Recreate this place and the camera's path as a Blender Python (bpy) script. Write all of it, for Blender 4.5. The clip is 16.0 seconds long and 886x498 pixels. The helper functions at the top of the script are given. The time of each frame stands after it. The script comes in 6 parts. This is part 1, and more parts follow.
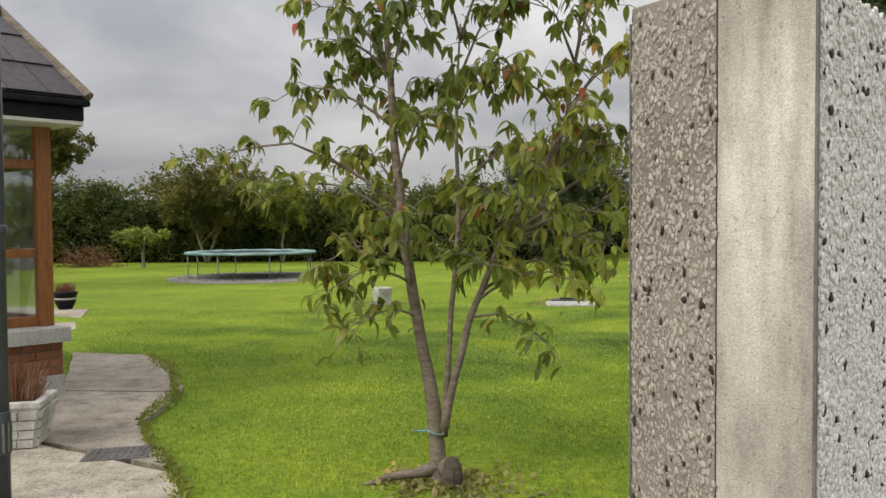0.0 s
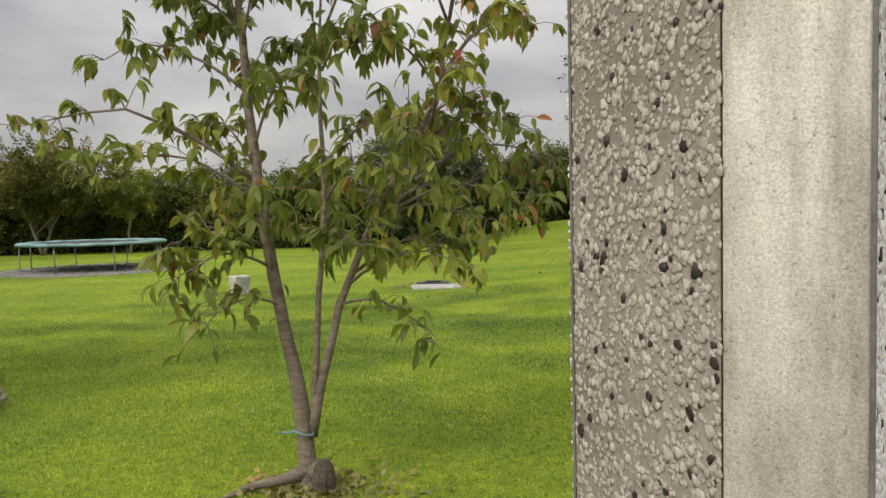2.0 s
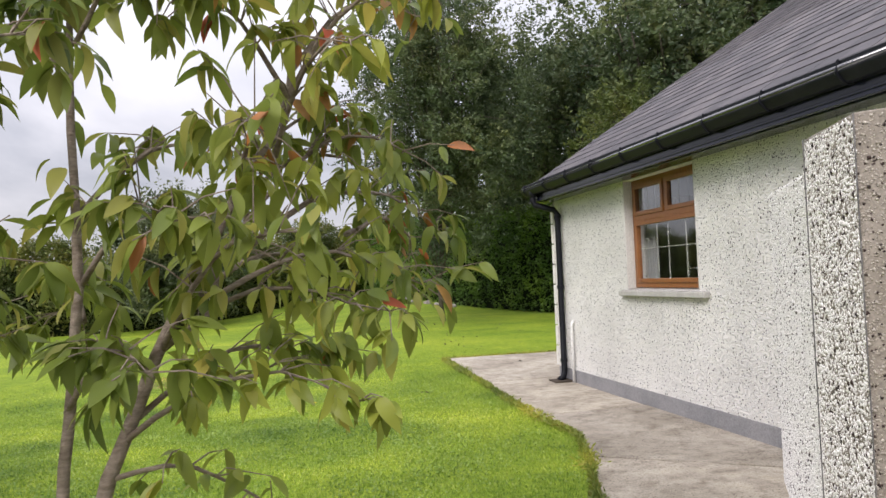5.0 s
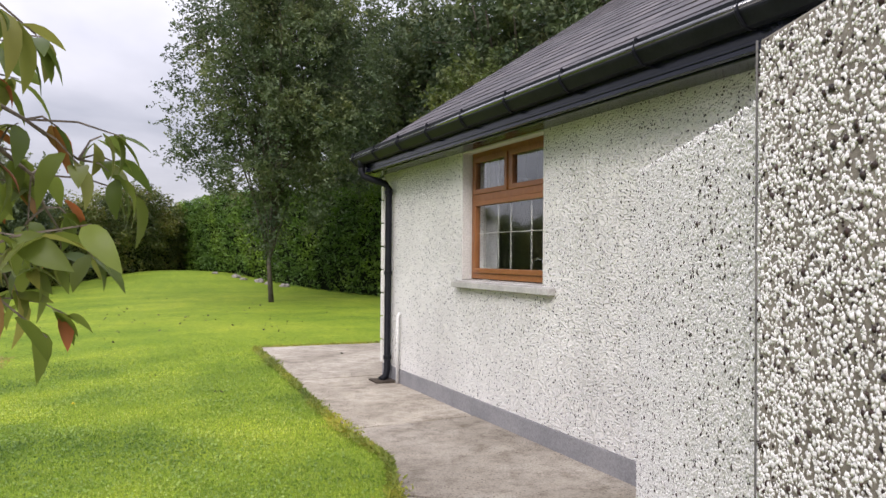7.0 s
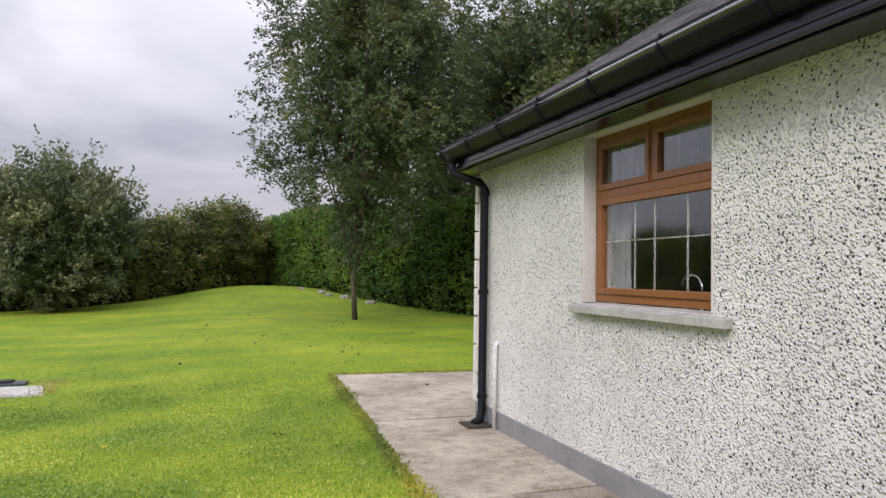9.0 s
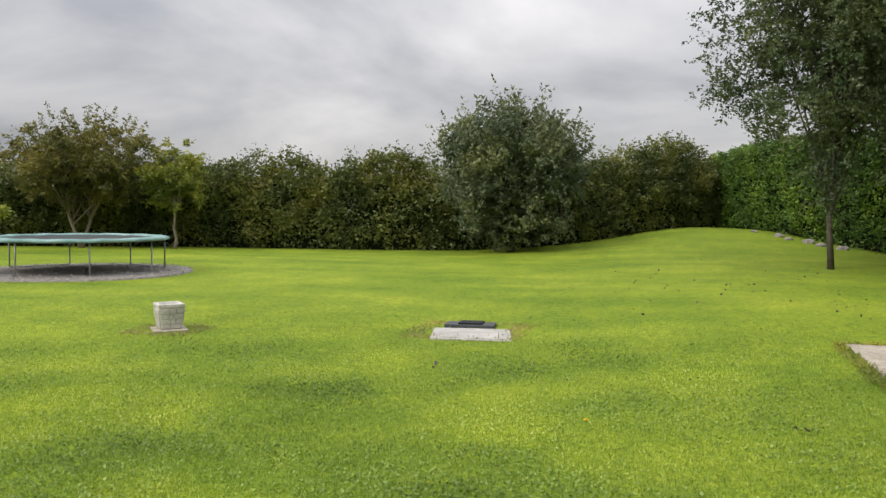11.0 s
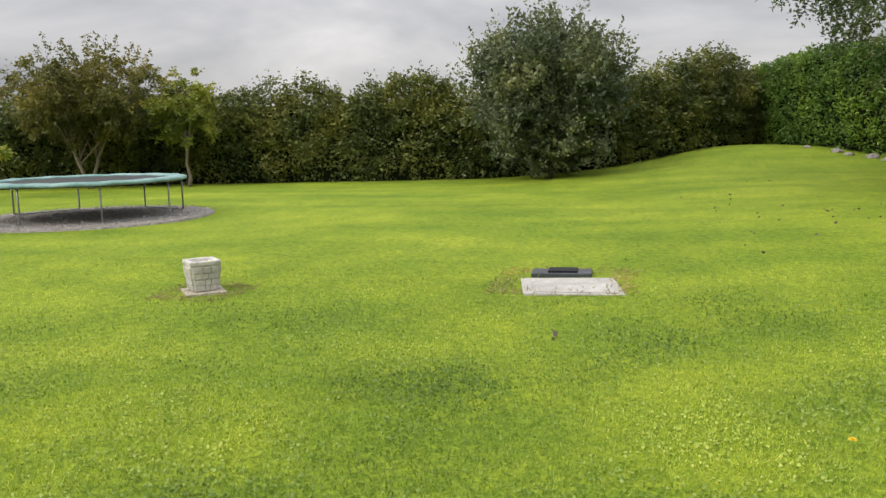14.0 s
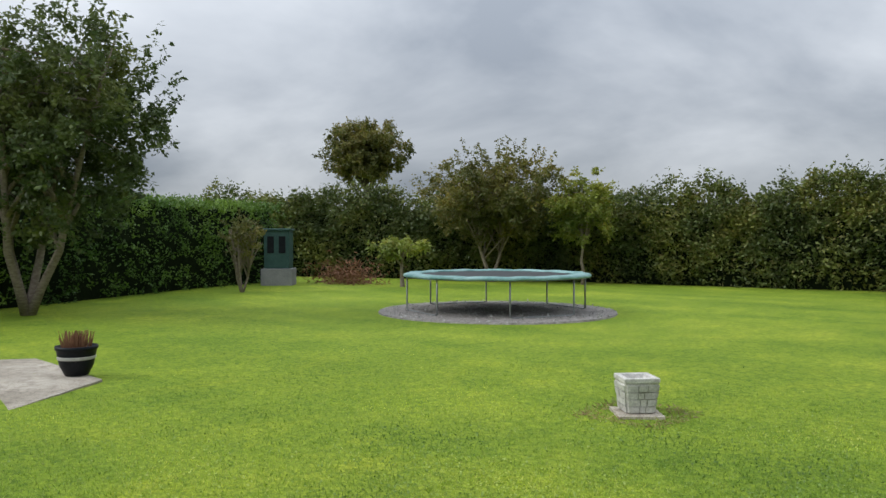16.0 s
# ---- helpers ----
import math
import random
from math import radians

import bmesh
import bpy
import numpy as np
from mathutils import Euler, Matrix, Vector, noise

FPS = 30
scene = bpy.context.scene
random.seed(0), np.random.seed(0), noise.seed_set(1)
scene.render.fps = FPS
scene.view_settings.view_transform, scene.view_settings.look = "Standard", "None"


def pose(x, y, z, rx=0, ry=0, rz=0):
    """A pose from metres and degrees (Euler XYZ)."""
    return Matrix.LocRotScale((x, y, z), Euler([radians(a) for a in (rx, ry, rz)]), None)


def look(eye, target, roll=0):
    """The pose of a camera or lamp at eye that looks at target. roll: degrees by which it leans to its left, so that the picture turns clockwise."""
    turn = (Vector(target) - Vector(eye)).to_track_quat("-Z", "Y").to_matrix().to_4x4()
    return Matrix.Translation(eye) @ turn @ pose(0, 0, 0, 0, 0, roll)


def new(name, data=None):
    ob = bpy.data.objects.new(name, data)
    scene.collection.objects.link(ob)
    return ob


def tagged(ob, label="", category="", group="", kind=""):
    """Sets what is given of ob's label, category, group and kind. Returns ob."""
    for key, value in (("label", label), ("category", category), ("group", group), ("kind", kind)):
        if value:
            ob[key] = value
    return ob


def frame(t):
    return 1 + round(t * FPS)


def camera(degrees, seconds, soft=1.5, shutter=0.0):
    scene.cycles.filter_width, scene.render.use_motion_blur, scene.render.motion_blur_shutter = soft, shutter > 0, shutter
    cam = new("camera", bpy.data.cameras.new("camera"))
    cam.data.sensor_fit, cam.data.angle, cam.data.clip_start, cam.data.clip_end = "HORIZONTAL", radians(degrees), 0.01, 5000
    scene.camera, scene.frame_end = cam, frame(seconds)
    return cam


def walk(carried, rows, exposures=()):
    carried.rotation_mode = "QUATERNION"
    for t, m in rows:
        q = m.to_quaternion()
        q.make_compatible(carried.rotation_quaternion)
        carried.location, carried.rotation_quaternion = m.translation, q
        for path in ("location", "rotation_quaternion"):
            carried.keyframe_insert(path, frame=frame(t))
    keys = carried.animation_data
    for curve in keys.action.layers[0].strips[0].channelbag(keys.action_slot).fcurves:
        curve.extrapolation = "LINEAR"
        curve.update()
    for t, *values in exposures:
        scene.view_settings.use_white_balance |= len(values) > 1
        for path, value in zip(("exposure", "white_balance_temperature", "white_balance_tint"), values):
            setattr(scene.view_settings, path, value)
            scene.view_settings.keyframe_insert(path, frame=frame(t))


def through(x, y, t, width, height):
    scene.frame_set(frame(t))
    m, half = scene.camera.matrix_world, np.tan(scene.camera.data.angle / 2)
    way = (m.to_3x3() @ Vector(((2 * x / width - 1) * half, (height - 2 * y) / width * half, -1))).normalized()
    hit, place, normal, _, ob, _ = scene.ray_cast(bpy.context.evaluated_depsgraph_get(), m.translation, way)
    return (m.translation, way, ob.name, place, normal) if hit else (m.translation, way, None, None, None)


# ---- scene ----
cam = camera(59.5, 16.0)
METRES, EYE, TILT, LEAN, TURN = 10.9, 1.5, 0.0, 0.0, 16.3
ROWS = [
    (0.0, 0.0, 0.0, 0.0, -0.01, -1.74, 0.36),
    (0.5, -0.0004, 0.0064, -0.0049, -4.43, -3.05, 1.78),
    (1.0, -0.0001, 0.0075, -0.0028, -7.15, -3.68, 2.16),
    (1.5, -0.002, 0.0142, -0.0035, -8.44, -3.34, 1.51),
    (2.0, -0.0024, 0.0387, -0.0047, -10.29, -2.96, 1.21),
    (2.5, -0.0018, 0.0649, -0.0026, -13.27, -2.65, 1.16),
    (3.0, -0.0107, 0.0954, -0.0037, -19.89, -2.49, 1.77),
    (3.5, -0.0196, 0.1209, -0.0039, -26.49, -1.52, 2.33),
    (4.0, -0.0253, 0.1521, -0.001, -28.02, 0.84, 2.42),
    (6.5, 0.0631, 0.2717, -0.0031, -30.71, 2.52, 2.24),
    (7.0, 0.0942, 0.3011, -0.001, -39.76, 0.62, -0.49),
    (7.5, 0.112, 0.3332, 0.003, -47.83, 0.7, -1.7),
    (8.0, 0.1333, 0.3653, -0.0037, -46.8, 0.99, -1.18),
    (8.5, 0.16, 0.3967, -0.001, -41.31, 1.39, -0.82),
    (9.0, 0.1802, 0.4324, -0.0021, -33.29, 1.77, -0.87),
    (9.5, 0.1955, 0.4728, -0.0022, -22.48, 1.88, -1.48),
    (10.0, 0.1988, 0.5076, -0.0026, -12.32, 0.61, -2.02),
    (12.5, 0.1396, 0.6911, -0.0038, 0.88, -6.63, 0.39),
    (13.0, 0.1319, 0.7193, -0.0045, -0.74, -6.75, 0.97),
    (13.5, 0.1219, 0.7403, -0.0022, -1.22, -7.7, 1.22),
    (14.0, 0.1061, 0.7588, -0.0023, -1.54, -8.41, 1.32),
    (14.5, 0.0889, 0.781, -0.0038, -1.08, -7.48, 1.22),
    (15.0, 0.0715, 0.8134, -0.0026, 6.32, -2.52, 0.43),
    (15.5, 0.0492, 0.8396, -0.0018, 17.25, -0.5, -0.28),
    (16.0, 0.0193, 0.8622, -0.0029, 25.75, -0.77, -0.0),
]
EXPOSURES = [(0.0, 0.0, 6900, 11), (2.0, 0.0, 7100, 11), (3.5, 0.35, 7000, 14), (4.0, 0.42, 6800, 15), (6.8, 0.45, 6400, 19), (7.6, 0.25, 6400, 19), (9.0, 0.22, 6400, 18), (10.0, 0.15, 6700, 12), (12.5, 0.28, 6900, 12), (14.5, 0.28, 6900, 12), (15.3, -0.02, 6350, 9), (16.0, -0.03, 6200, 8)]
walk(cam, [(t, pose(0, 0, EYE, TILT, LEAN, TURN) @ pose(METRES * x, METRES * y, METRES * z, 90 + pitch, roll, yaw)) for t, x, y, z, yaw, pitch, roll in ROWS],
     exposures=EXPOSURES)

# ---- world, sun, exposure ----
world = bpy.data.worlds.new("overcast")
scene.world = world
world.use_nodes = True
wn, wl = world.node_tree.nodes, world.node_tree.links
wn.clear()


sky = wn.new("ShaderNodeTexSky")
sky.sky_type, sky.sun_disc, sky.sun_elevation, sky.sun_rotation = "NISHITA", False, radians(37), radians(224)
coord = wn.new("ShaderNodeTexCoord")
sep = wn.new("ShaderNodeSeparateXYZ")
wl.new(coord.outputs["Generated"], sep.inputs[0])
# cloud deck: direction projected on a flat layer
zc = wn.new("ShaderNodeMath"); zc.operation = "MAXIMUM"; zc.inputs[1].default_value = 0.0
wl.new(sep.outputs["Z"], zc.inputs[0])
za = wn.new("ShaderNodeMath"); za.operation = "ADD"; za.inputs[1].default_value = 0.34
wl.new(zc.outputs[0], za.inputs[0])
dx = wn.new("ShaderNodeMath"); dx.operation = "DIVIDE"
dy = wn.new("ShaderNodeMath"); dy.operation = "DIVIDE"
wl.new(sep.outputs["X"], dx.inputs[0]); wl.new(za.outputs[0], dx.inputs[1])
wl.new(sep.outputs["Y"], dy.inputs[0]); wl.new(za.outputs[0], dy.inputs[1])
flat = wn.new("ShaderNodeCombineXYZ")
wl.new(dx.outputs[0], flat.inputs[0]); wl.new(dy.outputs[0], flat.inputs[1])
cl = wn.new("ShaderNodeTexNoise")
cl.inputs["Scale"].default_value, cl.inputs["Detail"].default_value, cl.inputs["Roughness"].default_value = 1.15, 6.0, 0.52
cl.inputs["Distortion"].default_value = 0.3
wl.new(flat.outputs[0], cl.inputs["Vector"])
cr = wn.new("ShaderNodeValToRGB")
cr.color_ramp.elements[0].position, cr.color_ramp.elements[0].color = 0.36, (0.42, 0.45, 0.505, 1)
cr.color_ramp.elements[1].position, cr.color_ramp.elements[1].color = 0.66, (0.92, 0.93, 0.96, 1)
wl.new(cl.outputs["Fac"], cr.inputs[0])
# an overcast sky is three times as bright overhead as at the horizon
g1 = wn.new("ShaderNodeMath"); g1.operation = "MULTIPLY_ADD"
g1.inputs[1].default_value, g1.inputs[2].default_value = 1.95, 0.53
wl.new(zc.outputs[0], g1.inputs[0])
cloud = wn.new("ShaderNodeBackground")
wl.new(cr.outputs[0], cloud.inputs[0]); wl.new(g1.outputs[0], cloud.inputs[1])
blue = wn.new("ShaderNodeBackground"); blue.inputs[1].default_value = 0.1
wl.new(sky.outputs[0], blue.inputs[0])
mixb = wn.new("ShaderNodeMixShader"); mixb.inputs[0].default_value = 0.92
wl.new(blue.outputs[0], mixb.inputs[1]); wl.new(cloud.outputs[0], mixb.inputs[2])
out = wn.new("ShaderNodeOutputWorld")
wl.new(mixb.outputs[0], out.inputs[0])

sun = new("sun", bpy.data.lights.new("sun", "SUN"))
sun.data.energy, sun.data.angle, sun.data.color = 1.9, radians(25), (1.0, 0.96, 0.9)
sun.matrix_world = look((-11, -11.5, 12), (0, 0, 0))

# ---- materials ----


def material(name, rough=0.7, metal=0.0, spec=0.5):
    m = bpy.data.materials.new(name)
    m.use_nodes = True
    b = m.node_tree.nodes["Principled BSDF"]
    b.inputs["Roughness"].default_value, b.inputs["Metallic"].default_value = rough, metal
    b.inputs["Specular IOR Level"].default_value = spec
    return m, m.node_tree.nodes, m.node_tree.links, b


def noise_node(n, l, scale, detail=4.0, rough=0.55, stretch=None, source="Object"):
    c = n.new("ShaderNodeTexCoord")
    t = n.new("ShaderNodeTexNoise")
    t.inputs["Scale"].default_value, t.inputs["Detail"].default_value, t.inputs["Roughness"].default_value = scale, detail, rough
    if stretch:
        mp = n.new("ShaderNodeMapping")
        mp.inputs["Scale"].default_value = stretch
        l.new(c.outputs[source], mp.inputs[0])
        l.new(mp.outputs[0], t.inputs["Vector"])
    else:
        l.new(c.outputs[source], t.inputs["Vector"])
    return t.outputs["Fac"]


def ramp(n, l, fac, *stops):
    r = n.new("ShaderNodeValToRGB")
    e = r.color_ramp.elements
    while len(e) < len(stops):
        e.new(0.5)
    for k, (p, c) in enumerate(stops):
        e[k].position, e[k].color = p, (*c, 1)
    l.new(fac, r.inputs[0])
    return r.outputs[0]


def mix(n, l, fac, a, b, kind="MIX"):
    m = n.new("ShaderNodeMix")
    m.data_type, m.blend_type = "RGBA", kind
    if isinstance(fac, float):
        m.inputs[0].default_value = fac
    else:
        l.new(fac, m.inputs[0])
    for s, v in ((6, a), (7, b)):
        if isinstance(v, tuple):
            m.inputs[s].default_value = (*v, 1)
        else:
            l.new(v, m.inputs[s])
    return m.outputs[2]


def bump(n, l, b, height, strength=0.3, dist=0.01):
    k = n.new("ShaderNodeBump")
    k.inputs["Strength"].default_value, k.inputs["Distance"].default_value = strength, dist
    l.new(height, k.inputs["Height"])
    l.new(k.outputs[0], b.inputs["Normal"])


def grainy(name, lo, hi, scale=4.0, fine=60.0, rough=0.75, strength=0.3, dist=0.004, metal=0.0, stretch=None, spec=0.4):
    """Two scales of tone and a fine relief."""
    m, n, l, b = material(name, rough, metal, spec)
    big = noise_node(n, l, scale, 3.0, 0.6, stretch)
    small = noise_node(n, l, fine, 4.0, 0.6, stretch)
    c = ramp(n, l, big, (0.3, lo), (0.7, hi))
    c2 = ramp(n, l, small, (0.3, (0.72, 0.72, 0.72)), (0.7, (1.15, 1.15, 1.15)))
    l.new(mix(n, l, 1.0, c, c2, "MULTIPLY"), b.inputs["Base Color"])
    bump(n, l, b, small, strength, dist)
    return m


def foliage(name, *cols, through=0.35, rough=0.5):
    """Leaves that differ from one to the next and let some light through."""
    m, n, l, b = material(name, rough, 0.0, 0.35)
    g = n.new("ShaderNodeNewGeometry")
    o = n.new("ShaderNodeObjectInfo")
    s = n.new("ShaderNodeMath"); s.operation = "ADD"
    l.new(g.outputs["Random Per Island"], s.inputs[0]); l.new(o.outputs["Random"], s.inputs[1])
    f = n.new("ShaderNodeMath"); f.operation = "FRACT"
    l.new(s.outputs[0], f.inputs[0])
    c = ramp(n, l, f.outputs[0], *[(k / max(1, len(cols) - 1), v) for k, v in enumerate(cols)])
    big = noise_node(n, l, 0.55, 3.0)
    c = mix(n, l, 1.0, c, ramp(n, l, big, (0.34, (0.52, 0.6, 0.66)), (0.5, (1.0, 1.0, 1.0)), (0.66, (1.7, 1.45, 1.2))), "MULTIPLY")
    l.new(c, b.inputs["Base Color"])
    tr = n.new("ShaderNodeBsdfTranslucent")
    l.new(c, tr.inputs[0])
    ms = n.new("ShaderNodeMixShader")
    ms.inputs[0].default_value = through
    l.new(b.outputs[0], ms.inputs[1]); l.new(tr.outputs[0], ms.inputs[2])
    l.new(ms.outputs[0], n["Material Output"].inputs[0])
    return m


def dash(name, ground, stone, dark, scale, cover, dark_share, strength, dist, speck=22.0, speck_size=0.2):
    """Pebbledash: stones in mortar, a few of them dark."""
    m, n, l, b = material(name, 0.8, 0.0, 0.3)
    c = n.new("ShaderNodeTexCoord")
    v = n.new("ShaderNodeTexVoronoi")
    v.inputs["Scale"].default_value = scale
    l.new(c.outputs["Object"], v.inputs["Vector"])
    v2 = n.new("ShaderNodeTexVoronoi")
    v2.inputs["Scale"].default_value = speck
    v2.inputs["Randomness"].default_value = 1.0
    l.new(c.outputs["Object"], v2.inputs["Vector"])
    big = noise_node(n, l, 1.1, 4.0, 0.6)
    fine = noise_node(n, l, scale * 3, 3.0)
    stone_c = ramp(n, l, fine, (0.3, tuple(x * 0.82 for x in stone)), (0.7, stone))
    inside = ramp(n, l, v.outputs["Distance"], (cover, (1, 1, 1)), (cover + 0.14, (0, 0, 0)))
    base = mix(n, l, inside, ground, stone_c)
    sepc = n.new("ShaderNodeSeparateColor")
    l.new(v2.outputs["Color"], sepc.inputs[0])
    pick = n.new("ShaderNodeMath"); pick.operation = "LESS_THAN"; pick.inputs[1].default_value = dark_share
    l.new(sepc.outputs[0], pick.inputs[0])
    near = n.new("ShaderNodeMath"); near.operation = "LESS_THAN"; near.inputs[1].default_value = speck_size
    wob = n.new("ShaderNodeMath"); wob.operation = "MULTIPLY_ADD"
    wob.inputs[1].default_value, wob.inputs[2].default_value = 0.5, -0.25
    l.new(noise_node(n, l, speck * 2.2, 2.0), wob.inputs[0])
    wsum = n.new("ShaderNodeMath"); wsum.operation = "ADD"
    l.new(v2.outputs["Distance"], wsum.inputs[0]); l.new(wob.outputs[0], wsum.inputs[1])
    l.new(wsum.outputs[0], near.inputs[0])
    both = n.new("ShaderNodeMath"); both.operation = "MULTIPLY"
    l.new(pick.outputs[0], both.inputs[0]); l.new(near.outputs[0], both.inputs[1])
    base = mix(n, l, both.outputs[0], base, dark)
    base = mix(n, l, 1.0, base, ramp(n, l, big, (0.3, (0.86, 0.86, 0.85)), (0.65, (1.05, 1.05, 1.04))), "MULTIPLY")
    l.new(base, b.inputs["Base Color"])
    hgt = ramp(n, l, v.outputs["Distance"], (0.0, (1, 1, 1)), (0.55, (0, 0, 0)))
    bump(n, l, b, hgt, strength, dist)
    return m


def lawn_material():
    m, n, l, b = material("mown_grass", 0.85, 0.0, 0.15)
    a = noise_node(n, l, 0.28, 5.0, 0.6)
    d = noise_node(n, l, 1.6, 5.0, 0.65, (1.0, 0.55, 1.0))
    f = noise_node(n, l, 45.0, 4.0, 0.7)
    st = noise_node(n, l, 0.5, 3.0, 0.5, (0.35, 1.6, 1.0))
    k = noise_node(n, l, 13.0, 5.0, 0.72)
    c = ramp(n, l, a, (0.3, (0.155, 0.235, 0.02)), (0.5, (0.2, 0.285, 0.025)), (0.72, (0.275, 0.345, 0.036)))
    c = mix(n, l, 1.0, c, ramp(n, l, d, (0.3, (0.82, 0.88, 0.84)), (0.55, (1, 1, 1)), (0.78, (1.32, 1.16, 1.1))), "MULTIPLY")
    c = mix(n, l, 1.0, c, ramp(n, l, st, (0.35, (0.86, 0.9, 0.88)), (0.65, (1.14, 1.08, 1.05))), "MULTIPLY")
    c = mix(n, l, 1.0, c, ramp(n, l, k, (0.32, (0.55, 0.66, 0.6)), (0.66, (1.34, 1.24, 1.2))), "MULTIPLY")
    c = mix(n, l, 1.0, c, ramp(n, l, f, (0.28, (0.42, 0.46, 0.4)), (0.52, (1.0, 1.0, 1.0)), (0.72, (1.5, 1.42, 1.4))), "MULTIPLY")
    l.new(c, b.inputs["Base Color"])
    bump(n, l, b, f, 0.6, 0.03)
    return m


def concrete_material():
    """Old path concrete: pale worn middle, dark damp blotches, grit and moss specks."""
    m, n, l, b = material("worn_concrete", 0.9, 0.0, 0.25)
    big = noise_node(n, l, 0.9, 5.0, 0.65)
    mid = noise_node(n, l, 6.0, 6.0, 0.75)
    fine = noise_node(n, l, 75.0, 4.0, 0.7)
    c = ramp(n, l, big, (0.3, (0.25, 0.222, 0.182)), (0.5, (0.38, 0.343, 0.29)), (0.7, (0.5, 0.46, 0.4)))
    c = mix(n, l, 1.0, c, ramp(n, l, mid, (0.3, (0.55, 0.52, 0.48)), (0.5, (1, 1, 1)), (0.72, (1.22, 1.2, 1.16))), "MULTIPLY")
    c = mix(n, l, 1.0, c, ramp(n, l, fine, (0.3, (0.6, 0.58, 0.56)), (0.55, (1.02, 1.02, 1.02)), (0.75, (1.2, 1.2, 1.2))), "MULTIPLY")
    tc = n.new("ShaderNodeTexCoord")
    grit = n.new("ShaderNodeTexVoronoi")
    grit.inputs["Scale"].default_value = 34.0
    l.new(tc.outputs["Object"], grit.inputs["Vector"])
    where = noise_node(n, l, 1.7, 4.0, 0.6)
    worn = mix(n, l, where, (0.02, 0.02, 0.02), (0.34, 0.34, 0.34))
    chip = n.new("ShaderNodeMath"); chip.operation = "LESS_THAN"
    l.new(grit.outputs["Distance"], chip.inputs[0]); l.new(worn, chip.inputs[1])
    c = mix(n, l, chip.outputs[0], c, mix(n, l, 1.0, c, (0.36, 0.34, 0.31), "MULTIPLY"))
    o = n.new("ShaderNodeObjectInfo")
    c = mix(n, l, 1.0, c, ramp(n, l, o.outputs["Random"], (0.0, (0.8, 0.79, 0.78)), (1.0, (1.2, 1.19, 1.15))), "MULTIPLY")
    l.new(c, b.inputs["Base Color"])
    bump(n, l, b, mix(n, l, 0.4, fine, mid), 0.9, 0.012)
    return m


def plaster_material():
    """Sandy strip of render: damp grey stains, pale rubbed patches, pinholes."""
    m, n, l, b = material("stained_sand_render", 0.92, 0.0, 0.25)
    big = noise_node(n, l, 2.6, 5.0, 0.62, (1.6, 1.6, 0.8))
    drip = noise_node(n, l, 7.0, 5.0, 0.7, (3.0, 3.0, 0.35))
    sand = noise_node(n, l, 330.0, 3.0, 0.7)
    pit = noise_node(n, l, 120.0, 4.0, 0.75)
    c = ramp(n, l, big, (0.34, (0.29, 0.268, 0.235)), (0.5, (0.49, 0.462, 0.42)), (0.66, (0.7, 0.672, 0.63)))
    c = mix(n, l, 1.0, c, ramp(n, l, drip, (0.32, (0.68, 0.67, 0.64)), (0.6, (1.06, 1.06, 1.05))), "MULTIPLY")
    c = mix(n, l, 1.0, c, ramp(n, l, sand, (0.32, (0.72, 0.71, 0.69)), (0.65, (1.14, 1.14, 1.13))), "MULTIPLY")
    c = mix(n, l, 1.0, c, ramp(n, l, pit, (0.3, (0.4, 0.39, 0.37)), (0.4, (1.0, 1.0, 1.0))), "MULTIPLY")
    l.new(c, b.inputs["Base Color"])
    h = mix(n, l, 0.5, sand, pit)
    bump(n, l, b, h, 0.7, 0.003)
    return m


def slate_material():
    m, n, l, b = material("slate", 0.65, 0.0, 0.25)
    o = n.new("ShaderNodeObjectInfo")
    g = n.new("ShaderNodeNewGeometry")
    s = n.new("ShaderNodeMath"); s.operation = "ADD"
    l.new(g.outputs["Random Per Island"], s.inputs[0]); l.new(o.outputs["Random"], s.inputs[1])
    f = n.new("ShaderNodeMath"); f.operation = "FRACT"
    l.new(s.outputs[0], f.inputs[0])
    c = ramp(n, l, f.outputs[0], (0.0, (0.06, 0.056, 0.064)), (0.6, (0.09, 0.082, 0.092)), (1.0, (0.125, 0.112, 0.12)))
    k = noise_node(n, l, 18.0, 4.0, 0.6)
    c = mix(n, l, 1.0, c, ramp(n, l, k, (0.3, (0.8, 0.8, 0.8)), (0.7, (1.2, 1.2, 1.15))), "MULTIPLY")
    l.new(c, b.inputs["Base Color"])
    bump(n, l, b, k, 0.25, 0.004)
    return m


def wood_material():
    m, n, l, b = material("golden_oak_frame", 0.35, 0.0, 0.5)
    w = noise_node(n, l, 6.0, 5.0, 0.6, (14.0, 14.0, 1.2))
    c = ramp(n, l, w, (0.3, (0.17, 0.06, 0.018)), (0.7, (0.3, 0.12, 0.036)))
    l.new(c, b.inputs["Base Color"])
    return m


def glass_material():
    m, n, l, b = material("window_glass", 0.02, 0.0, 0.9)
    b.inputs["Transmission Weight"].default_value = 1.0
    b.inputs["IOR"].default_value = 1.85
    b.inputs["Base Color"].default_value = (0.86, 0.9, 0.9, 1)
    return m


